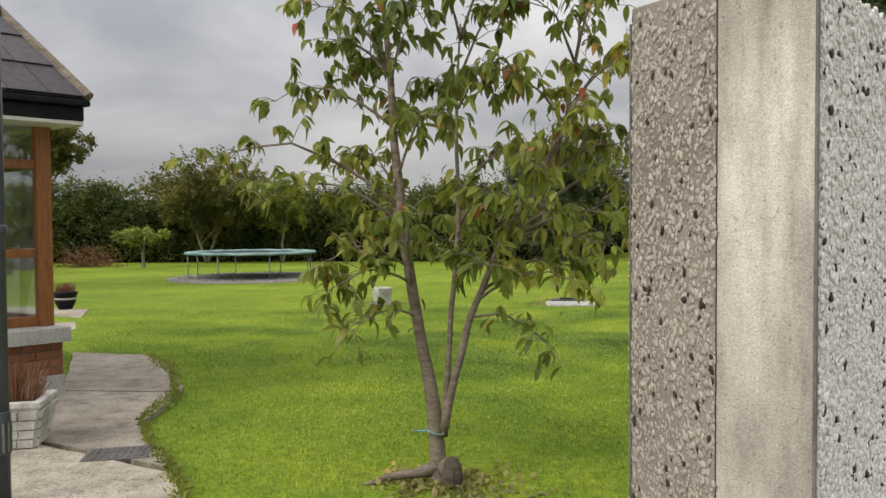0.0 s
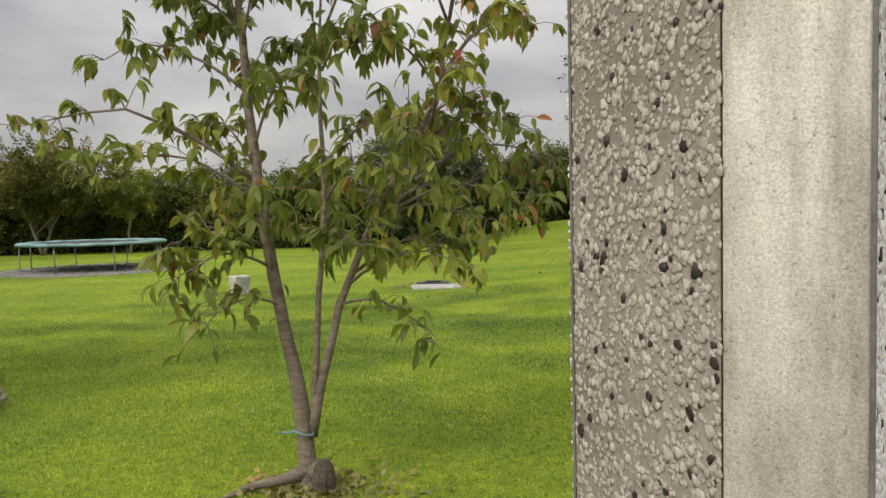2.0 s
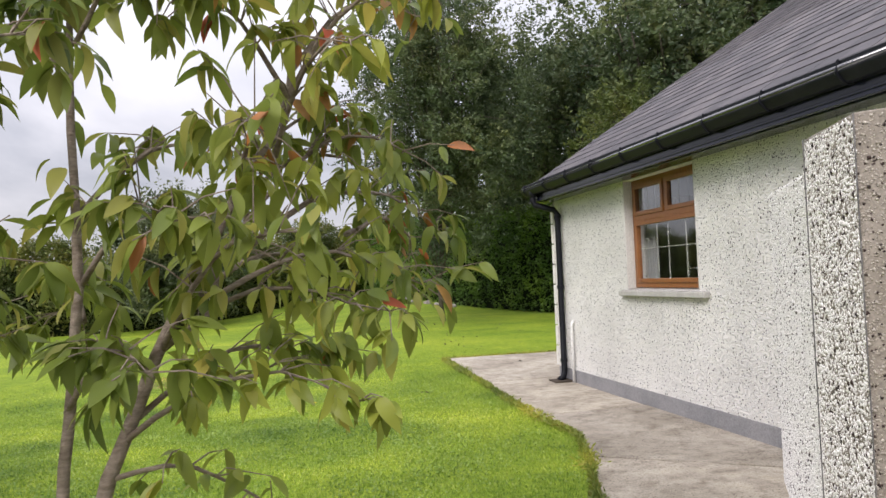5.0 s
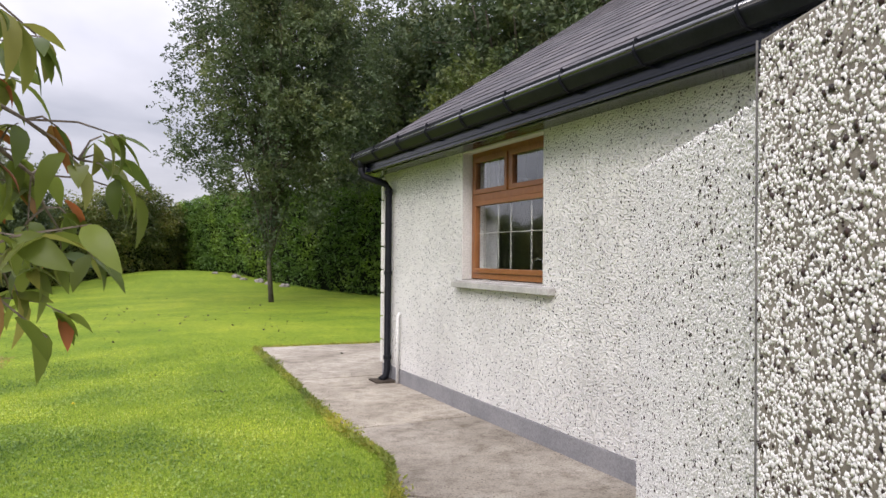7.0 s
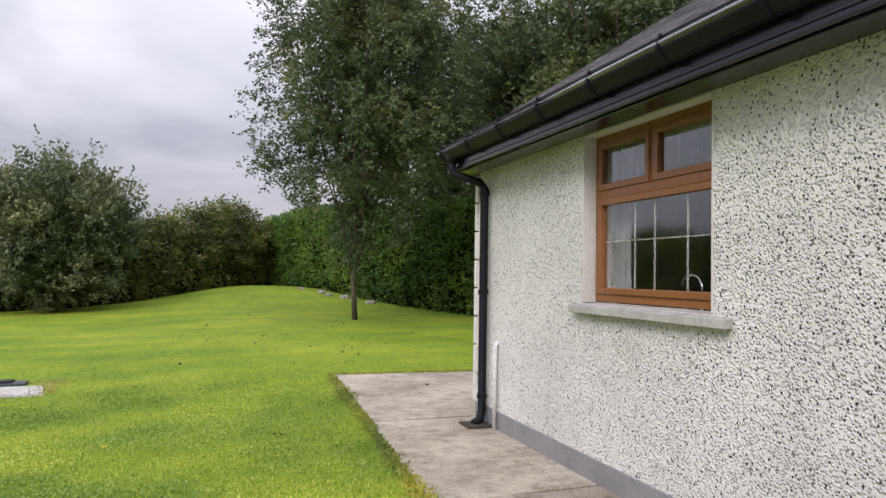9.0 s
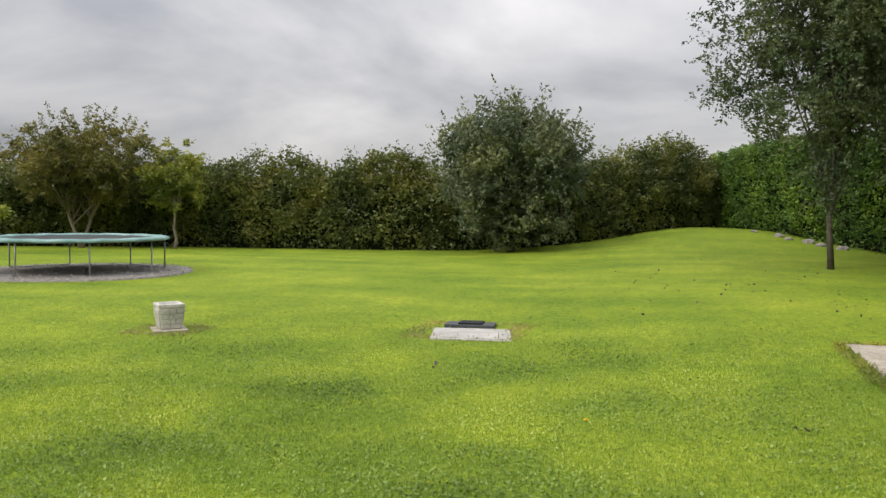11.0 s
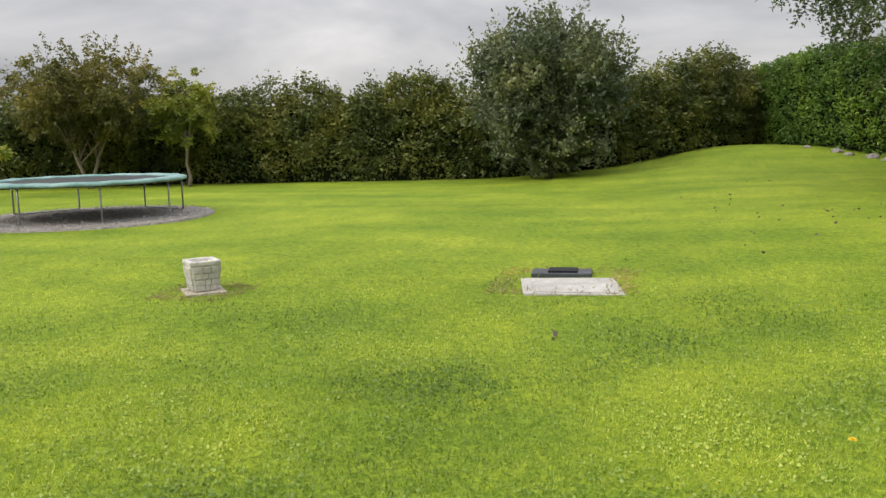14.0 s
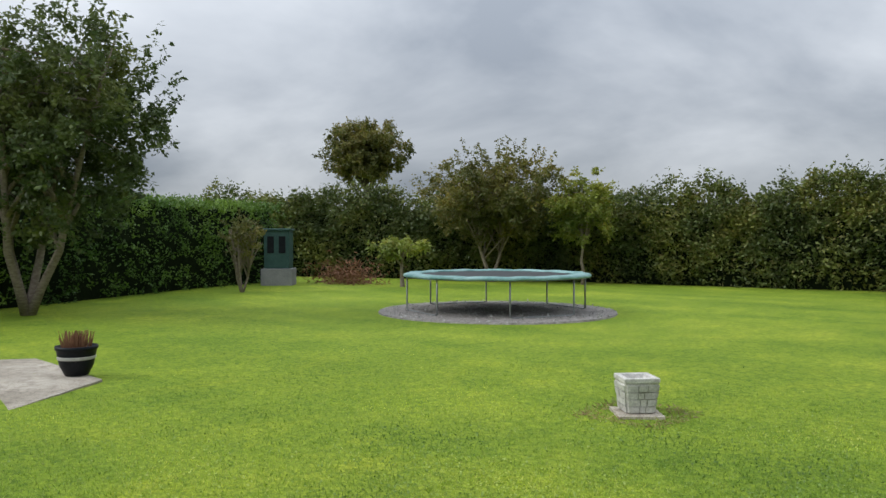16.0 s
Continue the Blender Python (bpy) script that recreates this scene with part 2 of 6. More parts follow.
GRASS = lawn_material()
DASH_HOUSE = dash("white_pebbledash", (0.74, 0.725, 0.695), (0.9, 0.89, 0.87), (0.08, 0.076, 0.076), 58.0, 0.46, 0.23, 0.9, 0.022, 36.0, 0.25)
DASH_WALL = dash("white_dashed_render", (0.72, 0.705, 0.68), (0.82, 0.81, 0.8), (0.1, 0.09, 0.09), 70.0, 0.4, 0.3, 0.9, 0.012, 40.0, 0.15)
MORTAR = grainy("sandy_mortar", (0.19, 0.166, 0.135), (0.32, 0.285, 0.245), 3.5, 90.0, 0.9, 0.5, 0.004)
PLASTER = plaster_material()
PALE_PLASTER = grainy("pale_painted_plaster", (0.6, 0.585, 0.55), (0.7, 0.69, 0.66), 2.0, 80.0, 0.85, 0.2, 0.002)
CAST_STONE = grainy("weathered_white_cast_stone", (0.38, 0.365, 0.33), (0.68, 0.66, 0.62), 7.0, 70.0, 0.9, 0.5, 0.006)
PLINTH = grainy("grey_plinth_paint", (0.2, 0.2, 0.21), (0.28, 0.275, 0.28), 2.0, 70.0, 0.85, 0.3, 0.003)
STONE_WHITE = grainy("white_pebble", (0.74, 0.725, 0.695), (0.88, 0.87, 0.855), 40.0, 160.0, 0.7, 0.2, 0.001)
STONE_BEIGE = grainy("beige_stone_chip", (0.29, 0.258, 0.215), (0.54, 0.498, 0.435), 45.0, 200.0, 0.75, 0.3, 0.001)
STONE_DARK = grainy("dark_pebble", (0.014, 0.011, 0.01), (0.06, 0.032, 0.026), 40.0, 160.0, 0.5, 0.2, 0.001)
CONCRETE = concrete_material()
CONCRETE_PALE = grainy("pale_cast_concrete", (0.34, 0.33, 0.305), (0.5, 0.49, 0.46), 4.0, 60.0, 0.9, 0.4, 0.004)
SLATE = slate_material()
NAVY = grainy("dark_blue_plastic_board", (0.006, 0.007, 0.015), (0.011, 0.013, 0.026), 3.0, 40.0, 0.2, 0.03, 0.001, spec=0.4)
# the board's sky reflection, put in as a blue-grey base colour
SKY_BLUEGREY = grainy("sky_tinted_board", (0.25, 0.31, 0.4), (0.33, 0.39, 0.48), 3.0, 40.0, 0.45, 0.05, 0.001)
BLACK = grainy("black_plastic", (0.01, 0.011, 0.013), (0.02, 0.021, 0.024), 5.0, 60.0, 0.13, 0.02, 0.001, spec=0.6)
BLACK.node_tree.nodes["Principled BSDF"].inputs["Coat Weight"].default_value = 1.0
BLACK.node_tree.nodes["Principled BSDF"].inputs["Coat Roughness"].default_value = 0.1
BLACK.node_tree.nodes["Principled BSDF"].inputs["Coat IOR"].default_value = 1.95
GUTTER = grainy("dull_black_plastic", (0.008, 0.009, 0.012), (0.015, 0.016, 0.02), 5.0, 60.0, 0.45, 0.02, 0.001, spec=0.12)
GREY_PIPE = grainy("slate_grey_plastic", (0.045, 0.052, 0.06), (0.065, 0.073, 0.085), 3.0, 50.0, 0.4, 0.05, 0.001)
WHITE_PVC = grainy("white_plastic", (0.72, 0.72, 0.71), (0.8, 0.8, 0.79), 3.0, 50.0, 0.4, 0.05, 0.001)
BEAD = grainy("weathered_corner_bead", (0.1, 0.1, 0.1), (0.22, 0.21, 0.2), 12.0, 80.0, 0.6, 0.1, 0.001)
WOOD = wood_material()
GLASS = glass_material()
BRICK = grainy("red_brown_brick", (0.2, 0.075, 0.04), (0.34, 0.15, 0.085), 5.0, 60.0, 0.85, 0.4, 0.004)
BARK = grainy("grey_brown_bark", (0.15, 0.115, 0.085), (0.3, 0.25, 0.2), 9.0, 45.0, 0.9, 0.8, 0.01, stretch=(1, 1, 3.0))
BARK_DARK = grainy("dark_bark", (0.06, 0.05, 0.04), (0.13, 0.11, 0.085), 6.0, 40.0, 0.9, 0.8, 0.02)
CHERRY_LEAF = foliage("cherry_leaf", (0.13, 0.18, 0.034), (0.21, 0.26, 0.047), (0.28, 0.33, 0.06), (0.16, 0.21, 0.038), (0.38, 0.36, 0.085), through=0.46, rough=0.42)
CHERRY_TURN = foliage("turning_leaf", (0.3, 0.15, 0.04), (0.36, 0.2, 0.05), (0.45, 0.1, 0.05), (0.28, 0.19, 0.05), through=0.35)
HEDGE_LEAF = foliage("mixed_hedge_leaf", (0.075, 0.105, 0.024), (0.105, 0.14, 0.032), (0.088, 0.115, 0.028), (0.15, 0.175, 0.045), (0.12, 0.115, 0.036), through=0.25)
CONIFER_LEAF = foliage("conifer_hedge_leaf", (0.075, 0.145, 0.02), (0.11, 0.205, 0.028), (0.09, 0.17, 0.024), through=0.2)
WILLOW_LEAF = foliage("grey_green_leaf", (0.115, 0.146, 0.07), (0.162, 0.195, 0.104), (0.1, 0.134, 0.064), through=0.25)
TALL_LEAF = foliage("tall_tree_leaf", (0.066, 0.098, 0.042), (0.103, 0.142, 0.062), (0.084, 0.12, 0.052), (0.15, 0.186, 0.092), through=0.32)
GARDEN_LEAF = foliage("garden_tree_leaf", (0.07, 0.1, 0.028), (0.1, 0.135, 0.038), (0.085, 0.115, 0.032), (0.13, 0.16, 0.05), through=0.35)
APPLE_LEAF = foliage("yellow_green_leaf", (0.21, 0.26, 0.045), (0.29, 0.33, 0.058), (0.18, 0.23, 0.04), (0.34, 0.31, 0.065), through=0.35)
PLUM_LEAF = foliage("olive_leaf", (0.11, 0.125, 0.03), (0.155, 0.16, 0.038), (0.17, 0.14, 0.04), through=0.3)
# near-black: the shade deep inside the hedges, put into the core's colour
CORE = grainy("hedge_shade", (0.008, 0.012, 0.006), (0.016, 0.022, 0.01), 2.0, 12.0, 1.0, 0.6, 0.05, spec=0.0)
BLADES = foliage("grass_blade", (0.15, 0.25, 0.026), (0.24, 0.36, 0.036), (0.33, 0.44, 0.055), (0.2, 0.31, 0.034), (0.48, 0.54, 0.15), through=0.4, rough=0.6)
CLOVER = foliage("clover_leaf", (0.16, 0.26, 0.042), (0.23, 0.34, 0.065), (0.33, 0.43, 0.12), through=0.25, rough=0.5)
DRY = grainy("dry_heather", (0.16, 0.075, 0.04), (0.28, 0.14, 0.075), 20.0, 90.0, 0.9, 0.4, 0.004)
DRY_MOSS = foliage("dry_moss", (0.26, 0.28, 0.07), (0.36, 0.29, 0.12), (0.27, 0.21, 0.1), (0.4, 0.39, 0.13), through=0.3)
SOIL = grainy("dark_soil", (0.035, 0.026, 0.018), (0.08, 0.06, 0.04), 6.0, 60.0, 0.95, 0.7, 0.01)
GRAVEL = grainy("grey_gravel", (0.19, 0.17, 0.155), (0.4, 0.37, 0.34), 9.0, 60.0, 0.95, 0.9, 0.02)
TEAL = grainy("faded_teal_padding", (0.1, 0.24, 0.22), (0.3, 0.46, 0.45), 2.0, 30.0, 0.6, 0.2, 0.003)
NET = grainy("black_jumping_mat", (0.012, 0.014, 0.014), (0.03, 0.034, 0.033), 4.0, 200.0, 0.6, 0.2, 0.001)
STEEL = grainy("galvanised_steel", (0.2, 0.21, 0.21), (0.36, 0.37, 0.36), 5.0, 60.0, 0.45, 0.1, 0.001, metal=0.6)
CHROME = grainy("chrome", (0.6, 0.6, 0.6), (0.75, 0.75, 0.75), 3.0, 30.0, 0.12, 0.0, 0.001, metal=1.0)
CURTAIN = grainy("pale_curtain", (0.5, 0.5, 0.5), (0.66, 0.66, 0.66), 2.0, 60.0, 0.9, 0.1, 0.002, stretch=(1, 12, 0.4))
ROOM = grainy("room_paint", (0.32, 0.3, 0.27), (0.4, 0.38, 0.34), 1.0, 30.0, 0.9, 0.1, 0.002)
GREEN_PLAY = grainy("dark_green_panel", (0.02, 0.06, 0.055), (0.04, 0.09, 0.08), 3.0, 40.0, 0.6, 0.2, 0.002)
YELLOW = grainy("dandelion_yellow", (0.72, 0.5, 0.01), (0.85, 0.64, 0.02), 60.0, 200.0, 0.7, 0.1, 0.001)
IRON = grainy("rusty_iron_cover", (0.1, 0.09, 0.09), (0.2, 0.18, 0.17), 12.0, 60.0, 0.6, 0.4, 0.004, metal=0.3)

# ---- mesh helpers ----


def part(name, bm, mat, parent=None, label="", smooth=False):
    """One mesh object from a bmesh, under a thing or a part."""
    me = bpy.data.meshes.new(name)
    bm.to_mesh(me)
    bm.free()
    return put(name, me, mat, parent, label, smooth)


def put(name, me, mat, parent=None, label="", smooth=False):
    me.materials.clear()
    me.materials.append(mat)
    if smooth:
        me.shade_smooth()
    ob = new(name, me)
    if parent is not None:
        ob.parent = parent
    if label:
        ob["label"] = label
    return ob


def np_mesh(name, verts, faces):
    """A mesh from numpy arrays, all faces with the same number of corners."""
    me = bpy.data.meshes.new(name)
    k = faces.shape[1]
    me.vertices.add(len(verts))
    me.vertices.foreach_set("co", np.ascontiguousarray(verts, np.float32).ravel())
    me.loops.add(faces.size)
    me.loops.foreach_set("vertex_index", np.ascontiguousarray(faces, np.int32).ravel())
    me.polygons.add(len(faces))
    me.polygons.foreach_set("loop_start", np.arange(0, faces.size, k, dtype=np.int32))
    me.update(calc_edges=True)
    me.validate()
    return me


def thing(name, label, category, at=(0, 0, 0), group="", kind=""):
    e = new(name)
    e.location = at
    e.empty_display_size = 0.1
    return tagged(e, label, category, group, kind)


def box(bm, x0, x1, y0, y1, z0, z1, bevel=0.0):
    r = bmesh.ops.create_cube(bm, size=1.0, matrix=Matrix.Translation(((x0 + x1) / 2, (y0 + y1) / 2, (z0 + z1) / 2)) @ Matrix.Diagonal((x1 - x0, y1 - y0, z1 - z0, 1)))
    if bevel:
        es = {e for v in r["verts"] for e in v.link_edges}
        bmesh.ops.bevel(bm, geom=list(es), offset=bevel, segments=2, affect="EDGES", profile=0.5)
    return r["verts"]


def boxed(*a, bevel=0.0):
    bm = bmesh.new()
    box(bm, *a, bevel=bevel)
    return bm


def prism(plan, z0, z1, bevel=0.0, tops=None):
    """An upright prism over a plan outline; tops: a height for each corner."""
    bm = bmesh.new()
    lo = [bm.verts.new((x, y, z0)) for x, y in plan]
    hi = [bm.verts.new((x, y, tops[k] if tops else z1)) for k, (x, y) in enumerate(plan)]
    n = len(plan)
    for k in range(n):
        bm.faces.new((lo[k], lo[(k + 1) % n], hi[(k + 1) % n], hi[k]))
    bm.faces.new(hi)
    bm.faces.new(lo[::-1])
    bmesh.ops.recalc_face_normals(bm, faces=bm.faces)
    if bevel:
        es = [e for e in bm.edges if not (e.verts[0].co.z == z0 and e.verts[1].co.z == z0)]
        bmesh.ops.bevel(bm, geom=es, offset=bevel, segments=2, affect="EDGES", profile=0.5)
    return bm


def tube(bm, pts, radii, sides=8, cap=True):
    """A round limb or pipe along a line of points."""
    pts = [Vector(p) for p in pts]
    if not hasattr(radii, "__len__"):
        radii = [radii] * len(pts)
    rings, up = [], None
    for k, p in enumerate(pts):
        d = (pts[min(k + 1, len(pts) - 1)] - pts[max(k - 1, 0)]).normalized()
        if up is None:
            up = d.orthogonal().normalized()
        up = (up - d * up.dot(d))
        up = up.normalized() if up.length > 1e-6 else d.orthogonal().normalized()
        side = d.cross(up)
        rings.append([bm.verts.new(p + (up * math.cos(a) + side * math.sin(a)) * radii[k]) for a in (2 * math.pi * j / sides for j in range(sides))])
    for r, s in zip(rings, rings[1:]):
        for j in range(sides):
            bm.faces.new((r[j], r[(j + 1) % sides], s[(j + 1) % sides], s[j]))
    if cap:
        bm.faces.new(rings[0][::-1])
        bm.faces.new(rings[-1])
    return bm


def lathe(profile, sides=24, centre=(0, 0, 0), turn=0.0):
    """A turned shape from (radius, height) pairs."""
    bm = bmesh.new()
    rings = []
    for r, z in profile:
        ring = []
        for j in range(sides):
            a = 2 * math.pi * j / sides + turn
            ring.append(bm.verts.new((centre[0] + r * math.cos(a), centre[1] + r * math.sin(a), centre[2] + z)))
        rings.append(ring)
    for r, s in zip(rings, rings[1:]):
        for j in range(sides):
            bm.faces.new((r[j], r[(j + 1) % sides], s[(j + 1) % sides], s[j]))
    bm.faces.new(rings[0][::-1])
    bm.faces.new(rings[-1])
    return bm


rng = np.random.default_rng(7)


def leaf_cloud(name, pts, size, mat, parent, spread=0.4, aspect=0.5, droop=0.3, label="", kind="stuff"):
    """Many small folded leaves, one at each point."""
    n = len(pts)
    d = rng.normal(size=(n, 3))
    d[:, 2] = d[:, 2] * 0.7 - droop
    d /= np.linalg.norm(d, axis=1)[:, None]
    s = np.cross(d, rng.normal(size=(n, 3)))
    s /= np.linalg.norm(s, axis=1)[:, None] + 1e-9
    nn = np.cross(d, s)
    ln = size * rng.uniform(1 - spread, 1 + spread, n)[:, None]
    w = ln * aspect
    v = np.stack([pts, pts + d * ln * 0.45 + s * w * 0.5 + nn * w * 0.18, pts + d * ln, pts + d * ln * 0.45 - s * w * 0.5 + nn * w * 0.18], 1).reshape(-1, 3)
    b = np.arange(n)[:, None] * 4
    f = np.concatenate([b + [0, 1, 2], b + [0, 2, 3]])
    ob = put(name, np_mesh(name, v, f), mat, parent, label)
    ob["kind"] = kind
    return ob


def stones(name, origin, u, v, normal, w, h, n, size, mat, parent, squash=0.55, sink=0.25, rich=False, h2=None):
    """Small stones pressed into an upright face."""
    if rich:
        t = (1 + 5 ** 0.5) / 2
        base = np.array([(-1, t, 0), (1, t, 0), (-1, -t, 0), (1, -t, 0), (0, -1, t), (0, 1, t), (0, -1, -t), (0, 1, -t), (t, 0, -1), (t, 0, 1), (-t, 0, -1), (-t, 0, 1)]) / 1.9
        tri = np.array([(0, 11, 5), (0, 5, 1), (0, 1, 7), (0, 7, 10), (0, 10, 11), (1, 5, 9), (5, 11, 4), (11, 10, 2), (10, 7, 6), (7, 1, 8), (3, 9, 4), (3, 4, 2), (3, 2, 6), (3, 6, 8), (3, 8, 9), (4, 9, 5), (2, 4, 11), (6, 2, 10), (8, 6, 7), (9, 8, 1)])
    else:
        base = np.array([(1, 0, 0), (-1, 0, 0), (0, 1, 0), (0, -1, 0), (0, 0, 1), (0, 0, -1)], float)
        tri = np.array([(0, 2, 4), (2, 1, 4), (1, 3, 4), (3, 0, 4), (2, 0, 5), (1, 2, 5), (3, 1, 5), (0, 3, 5)])
    o, u, v, q = (np.array(a, float) for a in (origin, u, v, normal))
    a = rng.uniform(0, w, n)
    b = rng.uniform(0, 1, n) * (h + ((h2 if h2 is not None else h) - h) * a / w)
    k = size * rng.uniform(0.55, 1.0, n) * rng.choice((0.8, 1.0, 1.45), n, p=(0.4, 0.4, 0.2))
    ang = rng.uniform(0, 6.283, n)
    el = rng.uniform(0.65, 1.0, n)
    jit = 1 + rng.uniform(-0.36, 0.36, (n, len(base), 3))
    p = base[None] * jit
    x = p[..., 0] * k[:, None]
    y = p[..., 1] * (k * el)[:, None]
    z = p[..., 2] * (k * squash)[:, None]
    if rich:
        z = np.minimum(z, (0.45 * k * squash)[:, None])
    ca, sa = np.cos(ang)[:, None], np.sin(ang)[:, None]
    xx, yy = x * ca - y * sa + a[:, None], x * sa + y * ca + b[:, None]
    zz = z + (k * squash * (0.5 - sink * rng.uniform(0.4, 2.2, n)))[:, None]
    V = o + xx[..., None] * u + yy[..., None] * v + zz[..., None] * q
    F = (np.arange(n)[:, None, None] * len(base) + tri[None]).reshape(-1, 3)
    ob = put(name, np_mesh(name, V.reshape(-1, 3), F), mat, parent, smooth=not rich)
    ob["kind"] = "stuff"
    return ob

# ---- ground ----


def ease(a, b, t):
    t = min(1.0, max(0.0, (t - a) / (b - a)))
    return t * t * (3 - 2 * t)


def ground_z(x, y):
    """The lawn falls a little towards the trampoline and swells into a low bank at the far corner."""
    z = -0.19 * ease(6.5, 15.0, y) * (1 - ease(-2.5, 2.5, x))
    z -= 0.14 * ease(27.0, 37.0, y) * (1 - ease(-8.0, -2.0, x))
    z += 0.72 * math.exp(-((x - 3.5) / 6.5) ** 2 - ((y - 45.0) / 9.0) ** 2)
    z += 0.025 * noise.noise((x * 0.25, y * 0.25, 0.0)) * ease(6, 12, y)
    return z - 0.02


def axis_steps(*spans):
    v = []
    for a, b, s in spans:
        v += list(np.arange(a, b, s))
    v.append(spans[-1][1])
    return v


gx = axis_steps((-900, -80, 60), (-80, -36, 4), (-36, 16, 0.8), (16, 80, 4), (80, 900, 60))
gy = axis_steps((-900, -80, 60), (-80, -8, 4), (-8, 60, 0.8), (60, 120, 6), (120, 900, 60))
gv = np.array([(x, y, ground_z(x, y)) for y in gy for x in gx])
w_ = len(gx)
gf = np.array([(j * w_ + i, j * w_ + i + 1, (j + 1) * w_ + i + 1, (j + 1) * w_ + i) for j in range(len(gy) - 1) for i in range(w_ - 1)])
ground = put("ground", np_mesh("ground", gv, gf), GRASS, None, smooth=True)
tagged(ground, "mown green lawn with paler yellowish patches", "lawn", kind="structure")


# concrete paths, slab by slab
PATH_SLABS = [
    [(0.66, 5.36), (1.9, 5.02), (3.1, 5.02), (3.24, 6.6), (2.9, 7.05), (1.74, 7.9), (1.35, 6.85), (0.98, 6.05)],
    [(1.75, 7.92), (2.92, 7.07), (3.3, 7.0), (3.3, 9.93), (1.97, 9.78), (2.0, 8.8)],
    [(1.97, 9.8), (3.3, 9.95), (3.3, 12.6), (2.12, 12.5), (2.02, 11.0)],
    [(2.12, 12.52), (3.3, 12.62), (6.4, 12.62), (6.4, 16.05), (2.3, 16.0), (2.2, 14.0)],
    # two yard slabs out of view, added to cut green bounce onto the wall
    [(3.04, -4.0), (15.0, -4.0), (15.0, 6.2), (3.12, 6.2), (3.12, 5.0), (1.93, 5.0), (0.33, 2.18)],
    [(-9.0, -4.04), (-9.0, -16.0), (16.0, -16.0), (16.0, -4.04)],
    [(-0.4, 2.6), (0.3, 2.2), (1.9, 5.0), (0.65, 5.34), (0.47, 4.7), (0.2, 3.8)],
    [(-2.05, 2.9), (-2.6, -4.0), (3.0, -4.0), (0.28, 2.18), (-0.42, 2.58), (-1.2, 2.45)],
    [(-2.62, -4.0), (-7.0, -4.0), (-7.0, 2.4), (-4.6, 4.4), (-2.86, 4.0), (-2.55, 3.66), (-2.07, 2.92)],
    [(-4.62, 4.42), (-5.6, 5.6), (-5.25, 5.72), (-4.2, 5.93), (-3.98, 5.4), (-3.85, 5.0), (-3.4, 4.5), (-2.88, 4.02)],
    [(-5.27, 5.74), (-6.8, 7.55), (-5.75, 7.62), (-4.9, 6.85), (-4.26, 6.1), (-4.21, 5.95)],
    [(-6.82, 7.57), (-10.4, 10.5), (-9.7, 10.85), (-7.5, 8.5), (-6.5, 7.62)],
    [(-10.42, 10.52), (-15.5, 10.5), (-13.6, 13.2), (-11.35, 13.1), (-9.72, 10.87)],
]
pavement = thing("pavement", "worn grey concrete garden path with cracked mossy edges", "path", kind="structure")
for s in PATH_SLABS:
    cx, cy = sum(p[0] for p in s) / len(s), sum(p[1] for p in s) / len(s)
    shr = [(x + (cx - x) * 0.011, y + (cy - y) * 0.011) for x, y in s]
    # edges broken up a little
    rough_edge = []
    for k in range(len(shr)):
        a, b = Vector(shr[k]), Vector(shr[(k + 1) % len(shr)])
        m_ = max(1, int((b - a).length / 0.25))
        nrm = Vector((b.y - a.y, a.x - b.x)).normalized()
        for j in range(m_):
            p = a.lerp(b, j / m_)
            rough_edge.append(tuple(p + nrm * (0.03 * noise.noise((p.x * 3, p.y * 3, 4.0)) if j else 0)))
    zz = 0.03 if cy < 9 and cx > -6 else (0.025 if cx > 0 else min(ground_z(*p) for p in s) + 0.03)
    part("slab", prism(rough_edge, -0.35, zz, 0.006), CONCRETE, pavement)

# ---- garden wall with piers ----
D = Vector((0.49, 0.872)).normalized()
N = Vector((D.y, -D.x))
A1, A2, A3 = Vector((-0.072, 1.568)), Vector((0.068, 1.268)), Vector((0.199, 1.209))
P0, P1, P2, P3 = Vector((1.291, 3.992)), Vector((1.133, 4.186)), Vector((1.314, 4.661)), Vector((2.65, 6.8))
TOP_A, TOP_B, TOP_PIER = 1.85, 1.86, 1.95
garden_wall = thing("garden_wall", "pale pebbledashed garden wall with raised piers", "garden wall", kind="structure")
far_a = A3 + D * 3.1
part("wall_panel", prism([tuple(A1 + D * 0.012 - N * 0.012), tuple(A3 + D * 0.016), tuple(far_a), tuple(P0)], -0.3, TOP_A, 0.004, tops=[1.8, 1.85, 1.84, 1.92]), DASH_WALL, garden_wall)
part("pier", prism([tuple(A1), tuple(A2), tuple(A2 + D * 0.1), tuple(A1 + N * 0.2 + D * 0.02)], -0.3, 1.9, 0.003, tops=[1.92, 1.87, 1.87, 1.92]), MORTAR, garden_wall, "pier end of stones set in sandy mortar")
part("pier_cap_strip", prism([tuple(A2 + N * 0.002), tuple(A3), tuple(A3 + D * 0.014), tuple(A2 + D * 0.014 + N * 0.002)], -0.3, 1.9, 0.002), PLASTER, garden_wall, "smooth stained plaster strip")
part("pier", prism([tuple(P1), tuple(P0), tuple(P0 + N * 0.35), tuple(P0 + N * 0.35 + D * 0.62), tuple(P2)], -0.3, TOP_PIER, 0.006), MORTAR, garden_wall, "pier of stones set in sandy mortar")
W0 = P2 + N * 0.02
part("wall_panel", prism([tuple(W0 + D * 0.003), tuple(P3), tuple(P3 + N * 0.33), tuple(W0 + N * 0.4 + D * 0.05)], -0.3, TOP_B, 0.002, tops=[1.82, 1.94, 1.94, 1.82]), DASH_WALL, garden_wall)
